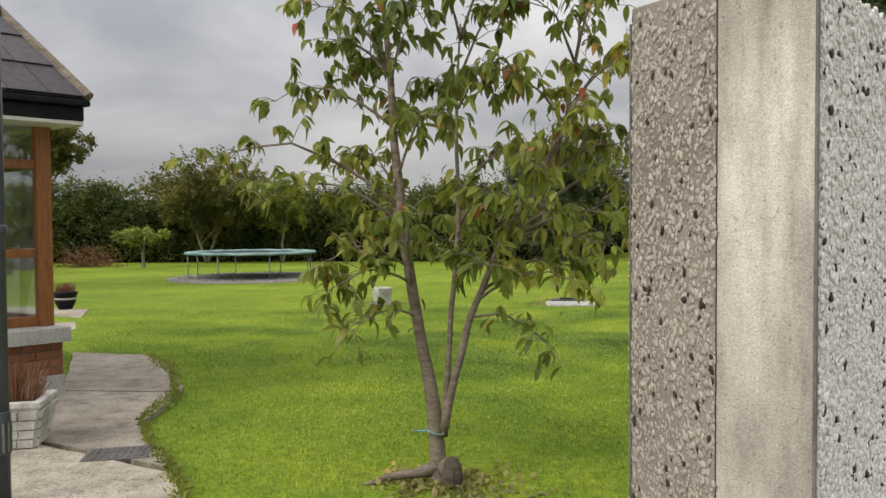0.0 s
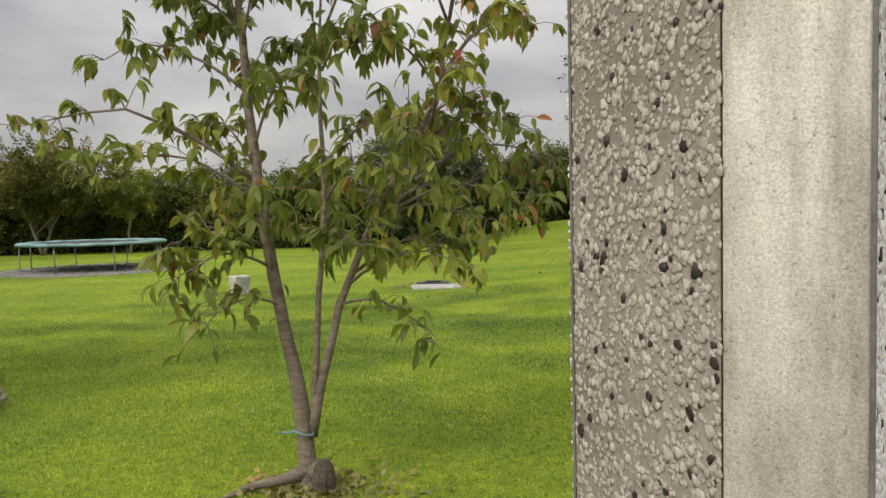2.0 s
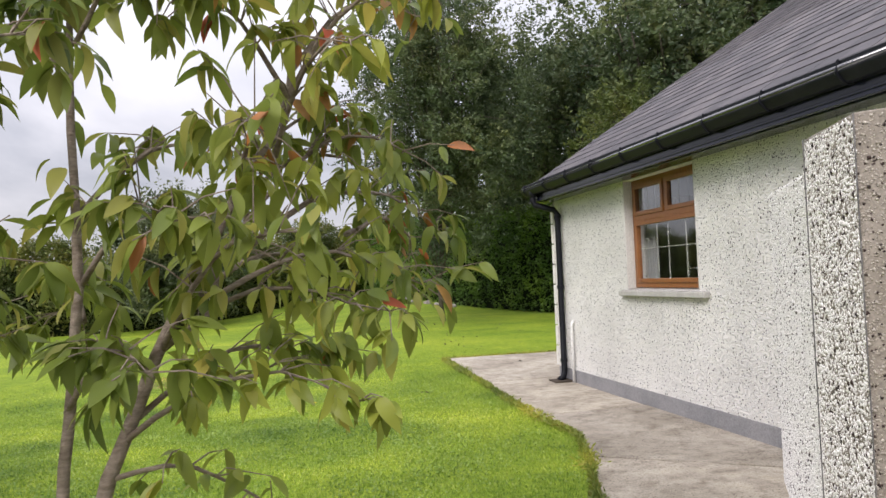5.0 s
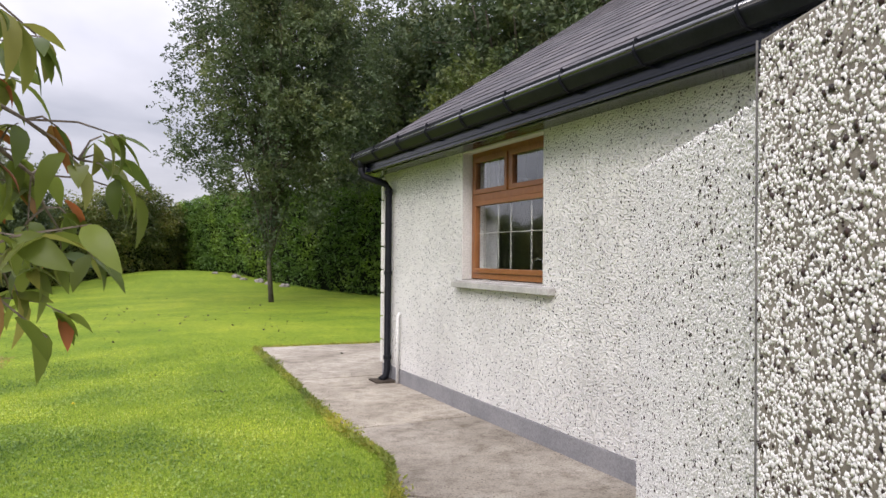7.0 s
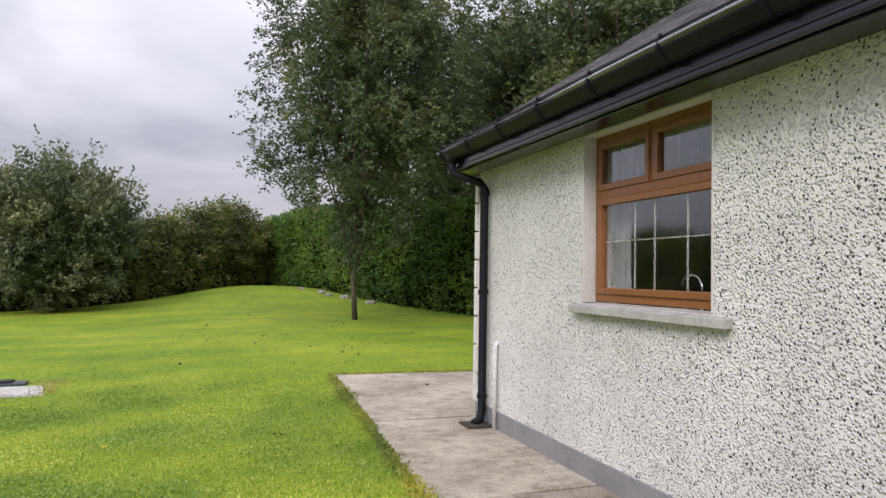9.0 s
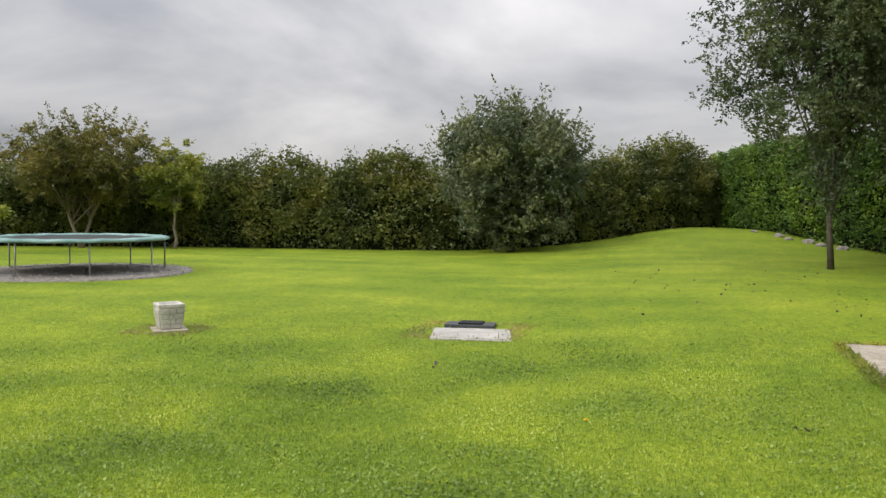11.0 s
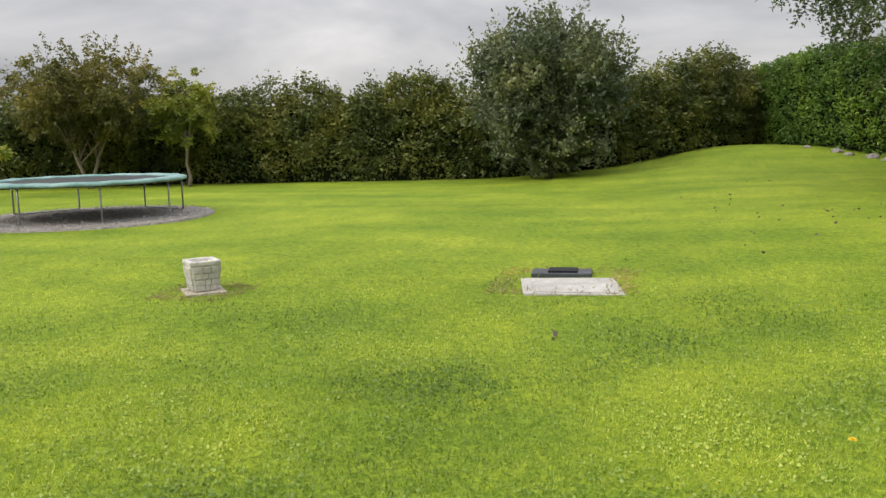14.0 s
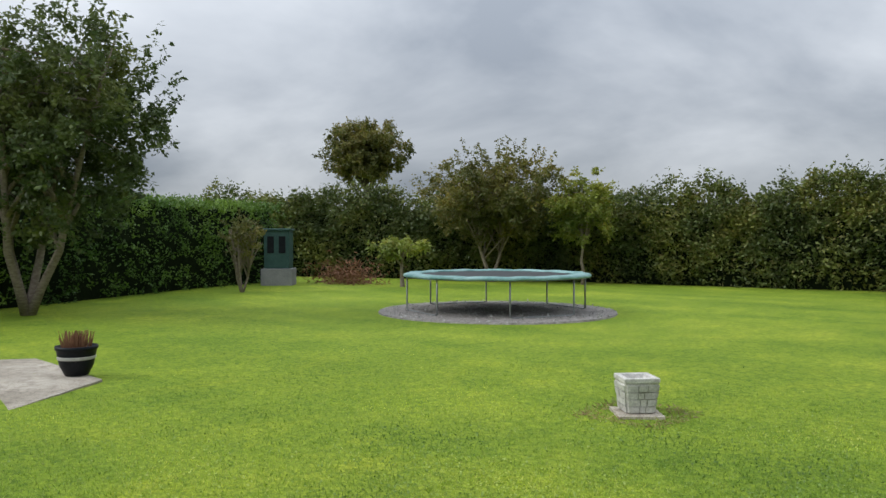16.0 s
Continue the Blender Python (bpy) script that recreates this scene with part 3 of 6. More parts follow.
for q, zt in ((A1 - N * 0.002, 1.89), (A3 + N * 0.003 - D * 0.003, 1.89), (P1 - N * 0.003 - D * 0.003, TOP_PIER), (P2 - N * 0.004 + D * 0.004, TOP_PIER)):
    bm = bmesh.new()
    tube(bm, [(q.x, q.y, -0.2), (q.x, q.y, zt)], 0.0028, 6)
    part("corner_bead", bm, BEAD, garden_wall, "thin weathered corner bead")


def face_stones(a, b, z1, dens, size, share, parent, squash=0.6, sink=0.25, rich=False, low=0.0, pale=None, z2=None):
    u = Vector((b.x - a.x, b.y - a.y, 0))
    w = u.length
    u.normalize()
    nv = Vector((u.y, -u.x, 0))
    area = w * (z1 - low)
    kw = dict(squash=squash, sink=sink, rich=rich, h2=None if z2 is None else z2 - low)
    stones("white_stones", (a.x, a.y, low), u, (0, 0, 1), nv, w, z1 - low, int(area * dens * (1 - share)), size, pale or STONE_WHITE, parent, **kw)
    stones("dark_stones", (a.x, a.y, low), u, (0, 0, 1), nv, w, z1 - low, int(area * dens * share * 0.8), size * 1.3, STONE_DARK, parent, **kw)


face_stones(A1, A2, 1.905, 12500, 0.0068, 0.035, garden_wall, 0.15, 0.12, True, 0.2, STONE_BEIGE, 1.855)
far_face = A3 + D * 0.02
face_stones(far_face, far_face + D * 1.5, 1.85, 17000, 0.0066, 0.035, garden_wall, 0.45, 0.15, True, 0.4)
face_stones(P0, A1 + D * 0.014 - N * 0.012, 1.9, 12000, 0.0058, 0.05, garden_wall, 0.6, 0.2, False, 0.1, None, 1.79)
face_stones(P1, P0, 1.94, 10000, 0.006, 0.12, garden_wall, 0.45, 0.28, False, 0.0, STONE_BEIGE)
face_stones(P2, P1, 1.94, 17000, 0.0068, 0.075, garden_wall, 0.42, 0.2, False, 0.1)
face_stones(P3, W0, 1.955, 14000, 0.006, 0.065, garden_wall, 0.45, 0.2, False, 0.0, None, 1.835)

# ---- white house with slate roof ----
HX, HY0, HY1, HZ = 3.2, 6.08, 12.5, 2.56
WY0, WY1, WZ0, WZ1 = 8.68, 10.21, 1.27, 2.49
house = thing("house", "white pebbledashed single-storey house with slate roof", "house")
T = 0.3
RX = 8.4  # ridge
SL = 0.655


bm = bmesh.new()
box(bm, HX, HX + T, HY0, WY0, 0.19, HZ)
box(bm, HX, HX + T, WY1, HY1, 0.19, HZ)
box(bm, HX, HX + T, WY0, WY1, 0.19, WZ0)
box(bm, HX, HX + T, WY0, WY1, WZ1, HZ)
bmesh.ops.remove_doubles(bm, verts=bm.verts, dist=0.0005)
part("wall", bm, DASH_HOUSE, house)
for y0, y1 in ((HY0 + 0.004, HY0 + T), (HY1 - T, HY1 - 0.004)):
    bm = bmesh.new()
    pts = [(HX + T + 0.002, 0.19), (2 * RX - HX, 0.19), (2 * RX - HX, HZ), (RX, HZ + (RX - HX) * SL - 0.05), (HX + T + 0.002, HZ + T * SL - 0.05)]
    for yy in (y0, y1):
        bm.faces.new([bm.verts.new((x, yy, z)) for x, z in pts])
    bmesh.ops.bridge_loops(bm, edges=bm.edges[:])
    bmesh.ops.recalc_face_normals(bm, faces=bm.faces)
    part("gable_wall", bm, DASH_HOUSE, house)
part("back_wall", boxed(2 * RX - HX - T, 2 * RX - HX - 0.002, HY0 + T, HY1 - T, 0.19, HZ), DASH_HOUSE, house)
part("plinth", boxed(HX - 0.006, 2 * RX - HX, HY0 - 0.006, HY1 + 0.006, -0.35, 0.188, bevel=0.006), PLINTH, house, "grey painted plinth")
part("smooth_patch", boxed(HX - 0.005, HX + 0.05, HY0 - 0.003, HY0 + 0.27, 2.1, HZ - 0.02), PALE_PLASTER, house, "smooth painted plaster patch")
# soffit, fascia, gutter
EX = 2.92
part("soffit", boxed(EX, HX + 0.02, HY0 - 0.27, HY1 + 0.08, HZ - 0.06, HZ - 0.035), NAVY, house)
part("soffit_trim", boxed(EX + 0.02, EX + 0.2, HY0 - 0.26, HY1 + 0.07, HZ - 0.085, HZ - 0.062, bevel=0.006), NAVY, house)
part("fascia", boxed(EX - 0.022, EX - 0.001, HY0 - 0.27, HY1 + 0.08, HZ - 0.075, HZ + 0.13, bevel=0.004), NAVY, house)
part("fascia_moulding", boxed(EX - 0.034, EX - 0.0225, HY0 - 0.27, HY1 + 0.08, HZ - 0.075, HZ - 0.045, bevel=0.004), NAVY, house)
part("fascia_moulding", boxed(EX - 0.029, EX - 0.0222, HY0 - 0.27, HY1 + 0.08, HZ - 0.04, HZ - 0.02, bevel=0.003), NAVY, house)
bm = bmesh.new()
outer = [(0.0, -0.1), (0.035, -0.108), (0.07, -0.1), (0.092, -0.074), (0.113, -0.048), (0.118, -0.036), (0.11, -0.012), (0.097, 0.008), (0.1, 0.014), (0.101, 0.034), (0.095, 0.038)]
GUT = 2.695
prof = [(EX - 0.024 - o, GUT + z) for o, z in outer] + [(EX - 0.024 - o * 0.93, GUT + z + 0.004) for o, z in outer[::-1]]
rings = [[bm.verts.new((x, y, z)) for x, z in prof] for y in (HY0 - 0.27, HY1 + 0.11)]
for j in range(len(prof)):
    bm.faces.new((rings[0][j], rings[0][(j + 1) % len(prof)], rings[1][(j + 1) % len(prof)], rings[1][j]))
bm.faces.new(rings[0][::-1]); bm.faces.new(rings[1])
bmesh.ops.recalc_face_normals(bm, faces=bm.faces)
gutter = part("gutter", bm, GUTTER, house, "black moulded gutter with a shiny rolled front")
bm = bmesh.new()
tube(bm, [(EX - 0.024 - 0.104, HY0 - 0.272, GUT - 0.012), (EX - 0.024 - 0.104, HY1 + 0.112, GUT - 0.012)], 0.02, 16)
part("rolled_front", bm, BLACK, gutter, "shiny rolled front", smooth=True)
for k in range(9):
    y = HY0 + 0.15 + k * 0.78
    bm = bmesh.new()
    tube(bm, [(EX - 0.026 - o * 1.06, y, GUT + z) for o, z in outer], 0.011, 6)
    part("bracket", bm, GUTTER, gutter)
bm = bmesh.new()
dpx, dpy = 3.135, HY1 - 0.35
tube(bm, [(EX - 0.079, dpy + 0.14, 2.66), (EX - 0.079, dpy + 0.14, 2.5), (EX - 0.06, dpy + 0.12, 2.44), (dpx - 0.04, dpy + 0.02, 2.36), (dpx, dpy, 2.3), (dpx, dpy, 0.16), (dpx - 0.03, dpy - 0.03, 0.08), (dpx - 0.1, dpy - 0.06, 0.05)], 0.041, 12)
tube(bm, [(EX - 0.079, dpy + 0.14, 2.67), (EX - 0.079, dpy + 0.14, 2.55)], 0.052, 12)
down = part("downpipe", bm, GUTTER, house, "black downpipe with a swan neck", smooth=True)
for z in (2.26, 1.3, 0.3):
    part("pipe_clip", lathe([(0.042, z - 0.025), (0.05, z - 0.022), (0.05, z + 0.022), (0.042, z + 0.025)], 14, (dpx, dpy, 0)), GUTTER, down)
part("drain_surround", prism([(dpx - 0.2, dpy - 0.2), (dpx + 0.06, dpy - 0.2), (dpx + 0.06, dpy + 0.1), (dpx - 0.2, dpy + 0.1)], 0.0, 0.045, 0.008), SOIL, house)
bm = bmesh.new()
tube(bm, [(HX - 0.035, 11.88, 0.03), (HX - 0.035, 11.88, 0.8), (HX - 0.02, 11.88, 0.83), (HX + 0.02, 11.88, 0.84)], 0.02, 10)
part("overflow_pipe", bm, WHITE_PVC, house, "thin white overflow pipe", smooth=True)
for k in range(8):
    d = 0.05 if k % 2 else 0.02
    part("quoin", boxed(HX - 0.03, HX + 0.25, HY1 - d, HY1 + 0.03, 0.2 + k * 0.285, 0.2 + k * 0.285 + 0.27, bevel=0.01), PALE_PLASTER, house)
# barge board and boxed end of the near gable
bm = bmesh.new()
v = [(EX - 0.03, HZ - 0.07), (HX + 0.75, HZ - 0.07), (RX, HZ + (RX - EX) * SL - 0.1), (RX, HZ + (RX - EX) * SL + 0.11), (EX - 0.03, HZ + 0.13)]
f = [[bm.verts.new((x, y, z)) for x, z in v] for y in (HY0 - 0.29, HY0 - 0.268)]
bm.faces.new(f[0]); bm.faces.new(f[1][::-1])
for i in range(5):
    bm.faces.new((f[0][i], f[1][i], f[1][(i + 1) % 5], f[0][(i + 1) % 5]))
bmesh.ops.recalc_face_normals(bm, faces=bm.faces)
part("barge_board", bm, SKY_BLUEGREY, house, "barge board coloured blue-grey like the sky it reflects")
part("barge_trim", boxed(EX - 0.035, HX + 0.76, HY0 - 0.3, HY0 - 0.262, HZ - 0.1, HZ - 0.06, bevel=0.004), NAVY, house)
part("gable_soffit", boxed(EX, HX + 0.75, HY0 - 0.26, HY0 + 0.003, HZ - 0.062, HZ - 0.04), NAVY, house)
# roof deck and slates
ang = math.atan(SL)
up = Vector((math.cos(ang), 0, math.sin(ang)))
nrm = Vector((-math.sin(ang), 0, math.cos(ang)))
e0 = Vector((EX - 0.075, HY0 - 0.3, HZ + 0.118))
LEN = (RX - EX + 0.075) / math.cos(ang)
roof = thing("roof", "", "")
roof.parent = house
for sgn in (1, -1):
    bm = bmesh.new()
    c = []
    for s in (0.0, LEN):
        for y in (HY0 - 0.3, HY1 + 0.14):
            for h in (-0.06, -0.012):
                p = e0 + up * s + nrm * h
                c.append(bm.verts.new((p.x if sgn > 0 else 2 * RX - p.x, y, p.z)))
    for q in ((0, 1, 3, 2), (4, 6, 7, 5), (0, 4, 5, 1), (2, 3, 7, 6), (1, 5, 7, 3), (0, 2, 6, 4)):
        bm.faces.new([c[i] for i in q])
    bmesh.ops.recalc_face_normals(bm, faces=bm.faces)
    part("roof_deck", bm, SLATE, roof)
part("ridge", boxed(RX - 0.12, RX + 0.12, HY0 - 0.3, HY1 + 0.14, e0.z + LEN * math.sin(ang) - 0.03, e0.z + LEN * math.sin(ang) + 0.05, bevel=0.03), SLATE, roof)
bm = bmesh.new()
box(bm, 0, 0.42, 0, 0.296, 0, 0.011)
slate_me = bpy.data.meshes.new("slate")
bm.to_mesh(slate_me); bm.free()
slate_me.materials.append(SLATE)
rest_v, cube_v = [], np.array([(x, y, z) for x in (0, 0.42) for y in (0, 0.296) for z in (0, 0.011)])
CS, CW = 0.235, 0.3
rows_n = int(LEN / CS)
tilt = Matrix(((up.x, 0, nrm.x), (0, 1, 0), (up.z, 0, nrm.z))).to_4x4()
count = 0
for r in range(rows_n):
    y = HY0 - 0.3 - (0.15 if r % 2 else 0)
    while y < HY1 + 0.05:
        y0, y1 = max(y, HY0 - 0.3), min(y + 0.296, HY1 + 0.14)
        p = e0 + up * (r * CS) + nrm * (-0.008 + random.uniform(0, 0.003))
        m = Matrix.Translation((p.x, y0, p.z)) @ tilt @ Matrix.Rotation(0.03 + random.uniform(-0.003, 0.003), 4, "Y") @ Matrix.Translation((0, 0, 0.012))
        m = m @ Matrix.Diagonal((1, (y1 - y0) / 0.296, 1, 1))
        if count < 300:
            o = new("slate", slate_me)
            o.parent = roof
            o.matrix_basis = m
            count += 1
        else:
            rest_v.append(cube_v @ np.array(m.to_3x3()).T + np.array(m.translation))
        y += CW
cube_f = np.array([(0, 1, 3, 2), (4, 6, 7, 5), (0, 4, 5, 1), (2, 3, 7, 6), (1, 5, 7, 3), (0, 2, 6, 4)])
put("slate_covering", np_mesh("slate_covering", np.concatenate(rest_v), np.concatenate([cube_f + 8 * k for k in range(len(rest_v))])), SLATE, roof)["kind"] = "stuff"

# window in the white wall
win = thing("window_1", "golden oak casement window with two top lights and a concrete sill", "window", kind="structure")
FX0, FX1 = HX + 0.1, HX + 0.17
FRM = 0.06


def bars(x0, x1, y0, y1, z0, z1, w, mat, name, parent):
    bm = bmesh.new()
    box(bm, x0, x1, y0, y1, z0, z0 + w, 0.004)
    box(bm, x0, x1, y0, y1, z1 - w, z1, 0.004)
    box(bm, x0 + 0.001, x1 - 0.001, y0, y0 + w, z0 + w - 0.004, z1 - w + 0.004, 0.004)
    box(bm, x0 + 0.001, x1 - 0.001, y1 - w, y1, z0 + w - 0.004, z1 - w + 0.004, 0.004)
    return part(name, bm, mat, parent)


wf = bars(FX0, FX1, WY0 + 0.012, WY1 - 0.012, WZ0 + 0.02, WZ1 - 0.002, 0.055, WOOD, "window_frame", win)
TZ = 2.06
part("transom", boxed(FX0 - 0.006, FX1, WY0 + 0.06, WY1 - 0.06, TZ - 0.035, TZ + 0.03, bevel=0.006), WOOD, win)
MY = (WY0 + WY1) / 2
part("mullion", boxed(FX0, FX1, MY - 0.03, MY + 0.03, TZ + 0.03, WZ1 - 0.055, bevel=0.005), WOOD, win)
for a, b, z0, z1, nm in ((WY0 + 0.067, MY - 0.03, TZ + 0.03, WZ1 - 0.057, "top_sash"), (MY + 0.03, WY1 - 0.067, TZ + 0.03, WZ1 - 0.057, "top_sash"), (WY0 + 0.067, WY1 - 0.067, WZ0 + 0.075, TZ - 0.035, "casement")):
    sash = bars(FX0 - 0.015, FX0 + 0.04, a, b, z0, z1, 0.045, WOOD, nm, win)
    g = part("pane", boxed(FX0 + 0.012, FX0 + 0.02, a + 0.042, b - 0.042, z0 + 0.042, z1 - 0.042), GLASS, sash)
    g.visible_shadow = False
part("handle", boxed(FX0 - 0.022, FX0 - 0.014, WY1 - 0.2, WY1 - 0.165, WZ0 + 0.09, WZ0 + 0.1), BRICK, win)
bm = bmesh.new()
for y in (WY0 + 0.42, WY0 + 0.78, WY0 + 1.02):
    box(bm, FX0 + 0.03, FX0 + 0.04, y - 0.004, y + 0.004, WZ0 + 0.12, TZ - 0.07)
box(bm, FX0 + 0.0305, FX0 + 0.0395, WY0 + 0.11, WY1 - 0.11, 1.72 - 0.004, 1.72 + 0.004)
for y in (WY0 + 0.33, WY0 + 0.52, WY0 + 1.0, WY0 + 1.2):
    box(bm, FX0 + 0.03, FX0 + 0.04, y - 0.003, y + 0.003, TZ + 0.08, WZ1 - 0.1)
part("glazing_bar", bm, CONCRETE_PALE, win, "slim pale glazing bars")
part("window_sill", prism([(HX - 0.07, WY0 - 0.17), (HX + 0.11, WY0 - 0.17), (HX + 0.11, WY1 + 0.1), (HX - 0.07, WY1 + 0.1)], WZ0 - 0.065, WZ0, 0.006, tops=[WZ0 - 0.012, WZ0 + 0.012, WZ0 + 0.012, WZ0 - 0.012]), CONCRETE_PALE, win)
bm = bmesh.new()
box(bm, HX - 0.002, HX + 0.1, WY1 - 0.012, WY1 + 0.004, WZ0 + 0.012, WZ1)
box(bm, HX - 0.004, HX + 0.1, WY0 - 0.004, WY0 + 0.012, WZ0 + 0.012, WZ1)
box(bm, HX - 0.003, HX + 0.1, WY0 + 0.012, WY1 - 0.012, WZ1 - 0.003, WZ1 + 0.012)
part("reveal", bm, PALE_PLASTER, win)
# the room behind it
part("inner_floor", boxed(HX + T, 6.6, HY0 + T, HY1 - T, 0.2, 0.24), ROOM, house)
part("inner_ceiling", boxed(HX + T, 6.6, HY0 + T, HY1 - T, 2.52, 2.55), ROOM, house)
part("inner_wall", boxed(6.6, 6.7, HY0 + T, HY1 - T, 0.2, 2.55), ROOM, house)


def curtain(y0, y1):
    bm = bmesh.new()
    n = 18
    prev = None
    for k in range(n + 1):
        y = y0 + (y1 - y0) * k / n
        x = HX + 0.26 + 0.018 * math.sin(k * 1.9)
        cur = [bm.verts.new((x, y, z)) for z in (WZ0 + 0.02, WZ1)]
        if prev:
            bm.faces.new((prev[0], cur[0], cur[1], prev[1]))
        prev = cur
    bmesh.ops.solidify(bm, geom=bm.faces[:], thickness=0.006)
    return bm


cu = part("curtain", curtain(WY1 - 0.25, WY1 - 0.02), CURTAIN, None, smooth=True)
tagged(cu, "pale curtain hanging inside the kitchen window", "curtain")
tap = thing("kitchen_tap", "chrome mixer tap behind the kitchen window", "tap", (HX + 0.38, 9.3, 1.22))
bm = bmesh.new()
tube(bm, [(0, 0, 0), (0, 0, 0.2), (0, 0.03, 0.25), (0, 0.1, 0.27), (0, 0.2, 0.25), (0, 0.22, 0.2)], 0.012, 10)
part("spout", bm, CHROME, tap, smooth=True)
part("body", lathe([(0.03, 0), (0.03, 0.02), (0.02, 0.03), (0.02, 0.08)], 14), CHROME, tap, smooth=True)
sinkt = part("worktop", boxed(HX + T + 0.004, HX + T + 0.6, HY0 + T + 0.02, HY1 - T - 0.02, 1.16, 1.218, bevel=0.004), PLINTH)
tagged(sinkt, "dark kitchen worktop under the window", "worktop")

# ---- bay of the main house ----
bay = thing("bay_window", "brick bay with golden oak windows under a slate roof", "bay window")
BC = Vector((-5.29, 5.64))
BD = Vector((-0.5, -0.866))
BN = Vector((0.866, -0.5))
BACK = Vector((-0.94, 0.34))


def bay_plan(o, w=1.5):
    """The bay's outline, pushed out by o."""
    c = BC + BN * o - BD * o * 0.5
    return [tuple(c), tuple(c + BD * (w + o)), tuple(c + BD * (w + o) - BN * 2.4), tuple(c + BACK * (2.2)), ]


bp = bay_plan(0.0)
part("plinth", prism(bay_plan(0.125), -0.3, 0.2, 0.006), CONCRETE_PALE, bay)
part("brick_core", prism(bay_plan(0.088), 0.2, 0.5), MORTAR, bay)
part("sill", prism(bay_plan(0.2), 0.5, 0.63, 0.012), CONCRETE_PALE, bay)
bm0 = bmesh.new()
box(bm0, 0, 0.215, -0.05, 0.006, 0, 0.065, 0.003)
brick_me = bpy.data.meshes.new("brick")
bm0.to_mesh(brick_me); bm0.free()
brick_me.materials.append(BRICK)
brickwork = thing("brickwork", "", "")
brickwork.parent = bay
BB = BC + BN * 0.1 - BD * 0.05
for start, direc, length in ((BB, BD, 1.55), (BB, BACK, 2.2)):
    for r in range(4):
        s = 0.0 if r % 2 == 0 else -0.11
        while s < length - 0.05:
            a = math.atan2(direc.y, direc.x)
            o = new("brick", brick_me)
            o.parent = brickwork
            p = start + direc * max(s, 0.002)
            flip = -1 if direc is BD else 1
            o.matrix_basis = Matrix.Translation((p.x, p.y, 0.204 + r * 0.075)) @ Matrix.Rotation(a, 4, "Z") @ Matrix.Diagonal((1 if s >= 0 else 0.47, 1 if flip < 0 else -1, 1, 1))
            s += 0.225
# corner posts, window frames and glass of the bay
for start, direc, length in ((BC, BD, 1.5), (BC, BACK, 2.2)):
    a = math.atan2(direc.y, direc.x)
    M = Matrix.Translation((start.x, start.y, 0)) @ Matrix.Rotation(a, 4, "Z")
    sg = 1 if direc is BD else -1
    holder = thing("bay_light", "", "")
    holder.parent = bay
    holder.matrix_basis = M
    n = 2
    for k in range(n):
        s0, s1 = k * length / n + 0.01, (k + 1) * length / n - 0.01
        bm = bmesh.new()
        for z0, z1 in ((0.63, 0.72), (1.24, 1.32), (2.02, 2.1), (2.44, 2.5)):
            box(bm, s0, s1, -0.1, -0.03, z0, z1, 0.006)
        box(bm, s0, s0 + 0.07, -0.105, -0.025, 0.64, 2.49, 0.006)
        box(bm, s1 - 0.07, s1, -0.105, -0.025, 0.64, 2.49, 0.006)
        if sg < 0:
            for q in bm.verts:
                q.co.y = -q.co.y
            bmesh.ops.reverse_faces(bm, faces=bm.faces)
        part("window_frame", bm, WOOD, holder)
        yy = (-0.07, -0.06) if sg > 0 else (0.06, 0.07)
        for z0, z1 in ((0.72, 1.24), (1.32, 2.02), (2.1, 2.44)):
            g = part("pane", boxed(s0 + 0.065, s1 - 0.065, *yy, z0 - 0.01, z1 + 0.01), GLASS, holder)
            g.visible_shadow = False
part("corner_post", prism([tuple(BC + BN * 0.01 - BD * 0.02), tuple(BC + BD * 0.1 + BN * 0.008), tuple(BC + BD * 0.1 - BN * 0.1), tuple(BC + BACK * 0.1)], 0.63, 2.5, 0.008), WOOD, bay)
part("soffit", prism(bay_plan(0.36), 2.39, 2.42), PALE_PLASTER, bay)
part("fascia", prism(bay_plan(0.37), 2.422, 2.54, 0.01), GUTTER, bay)
part("gutter_lip", prism(bay_plan(0.44), 2.543, 2.6, 0.015), GUTTER, bay)
# hipped slate roof
ro = [Vector((*p, 2.61)) for p in bay_plan(0.42)]
apex = Vector((BC.x + BD.x * 1.2 - BN.x * 2.3, BC.y + BD.y * 1.2 - BN.y * 2.3, 5.2))
bm = bmesh.new()
rv = [bm.verts.new(p) for p in ro]
ap = bm.verts.new(apex)
for k in range(4):
    bm.faces.new((rv[k], rv[(k + 1) % 4], ap))
bm.faces.new(rv[::-1])
bmesh.ops.recalc_face_normals(bm, faces=bm.faces)
part("roof_deck", bm, SLATE, bay)
slab_roof = bmesh.new()
for k in (3, 0):
    a, b = ro[k], ro[(k + 1) % 4]
    for r in range(9):
        t0, t1 = r / 9, (r + 1.35) / 9
        n_s = max(1, int((b - a).length * (1 - t0) / 0.3))
        off = (apex - a).cross(b - a).normalized()
        if off.z < 0:
            off = -off
        for j in range(n_s):
            u0, u1 = (j + 0.01) / n_s, (j + 0.99) / n_s
            q = [a.lerp(b, u0).lerp(apex, t0), a.lerp(b, u1).lerp(apex, t0), a.lerp(b, u1).lerp(apex, min(t1, 1)), a.lerp(b, u0).lerp(apex, min(t1, 1))]
            lift = [0.03, 0.03, 0.008, 0.008]
            lo = [slab_roof.verts.new(p + off * (h - 0.006)) for p, h in zip(q, lift)]
            hi = [slab_roof.verts.new(p + off * h) for p, h in zip(q, lift)]
            slab_roof.faces.new(hi)
            for i in range(4):
                slab_roof.faces.new((lo[i], lo[(i + 1) % 4], hi[(i + 1) % 4], hi[i]))
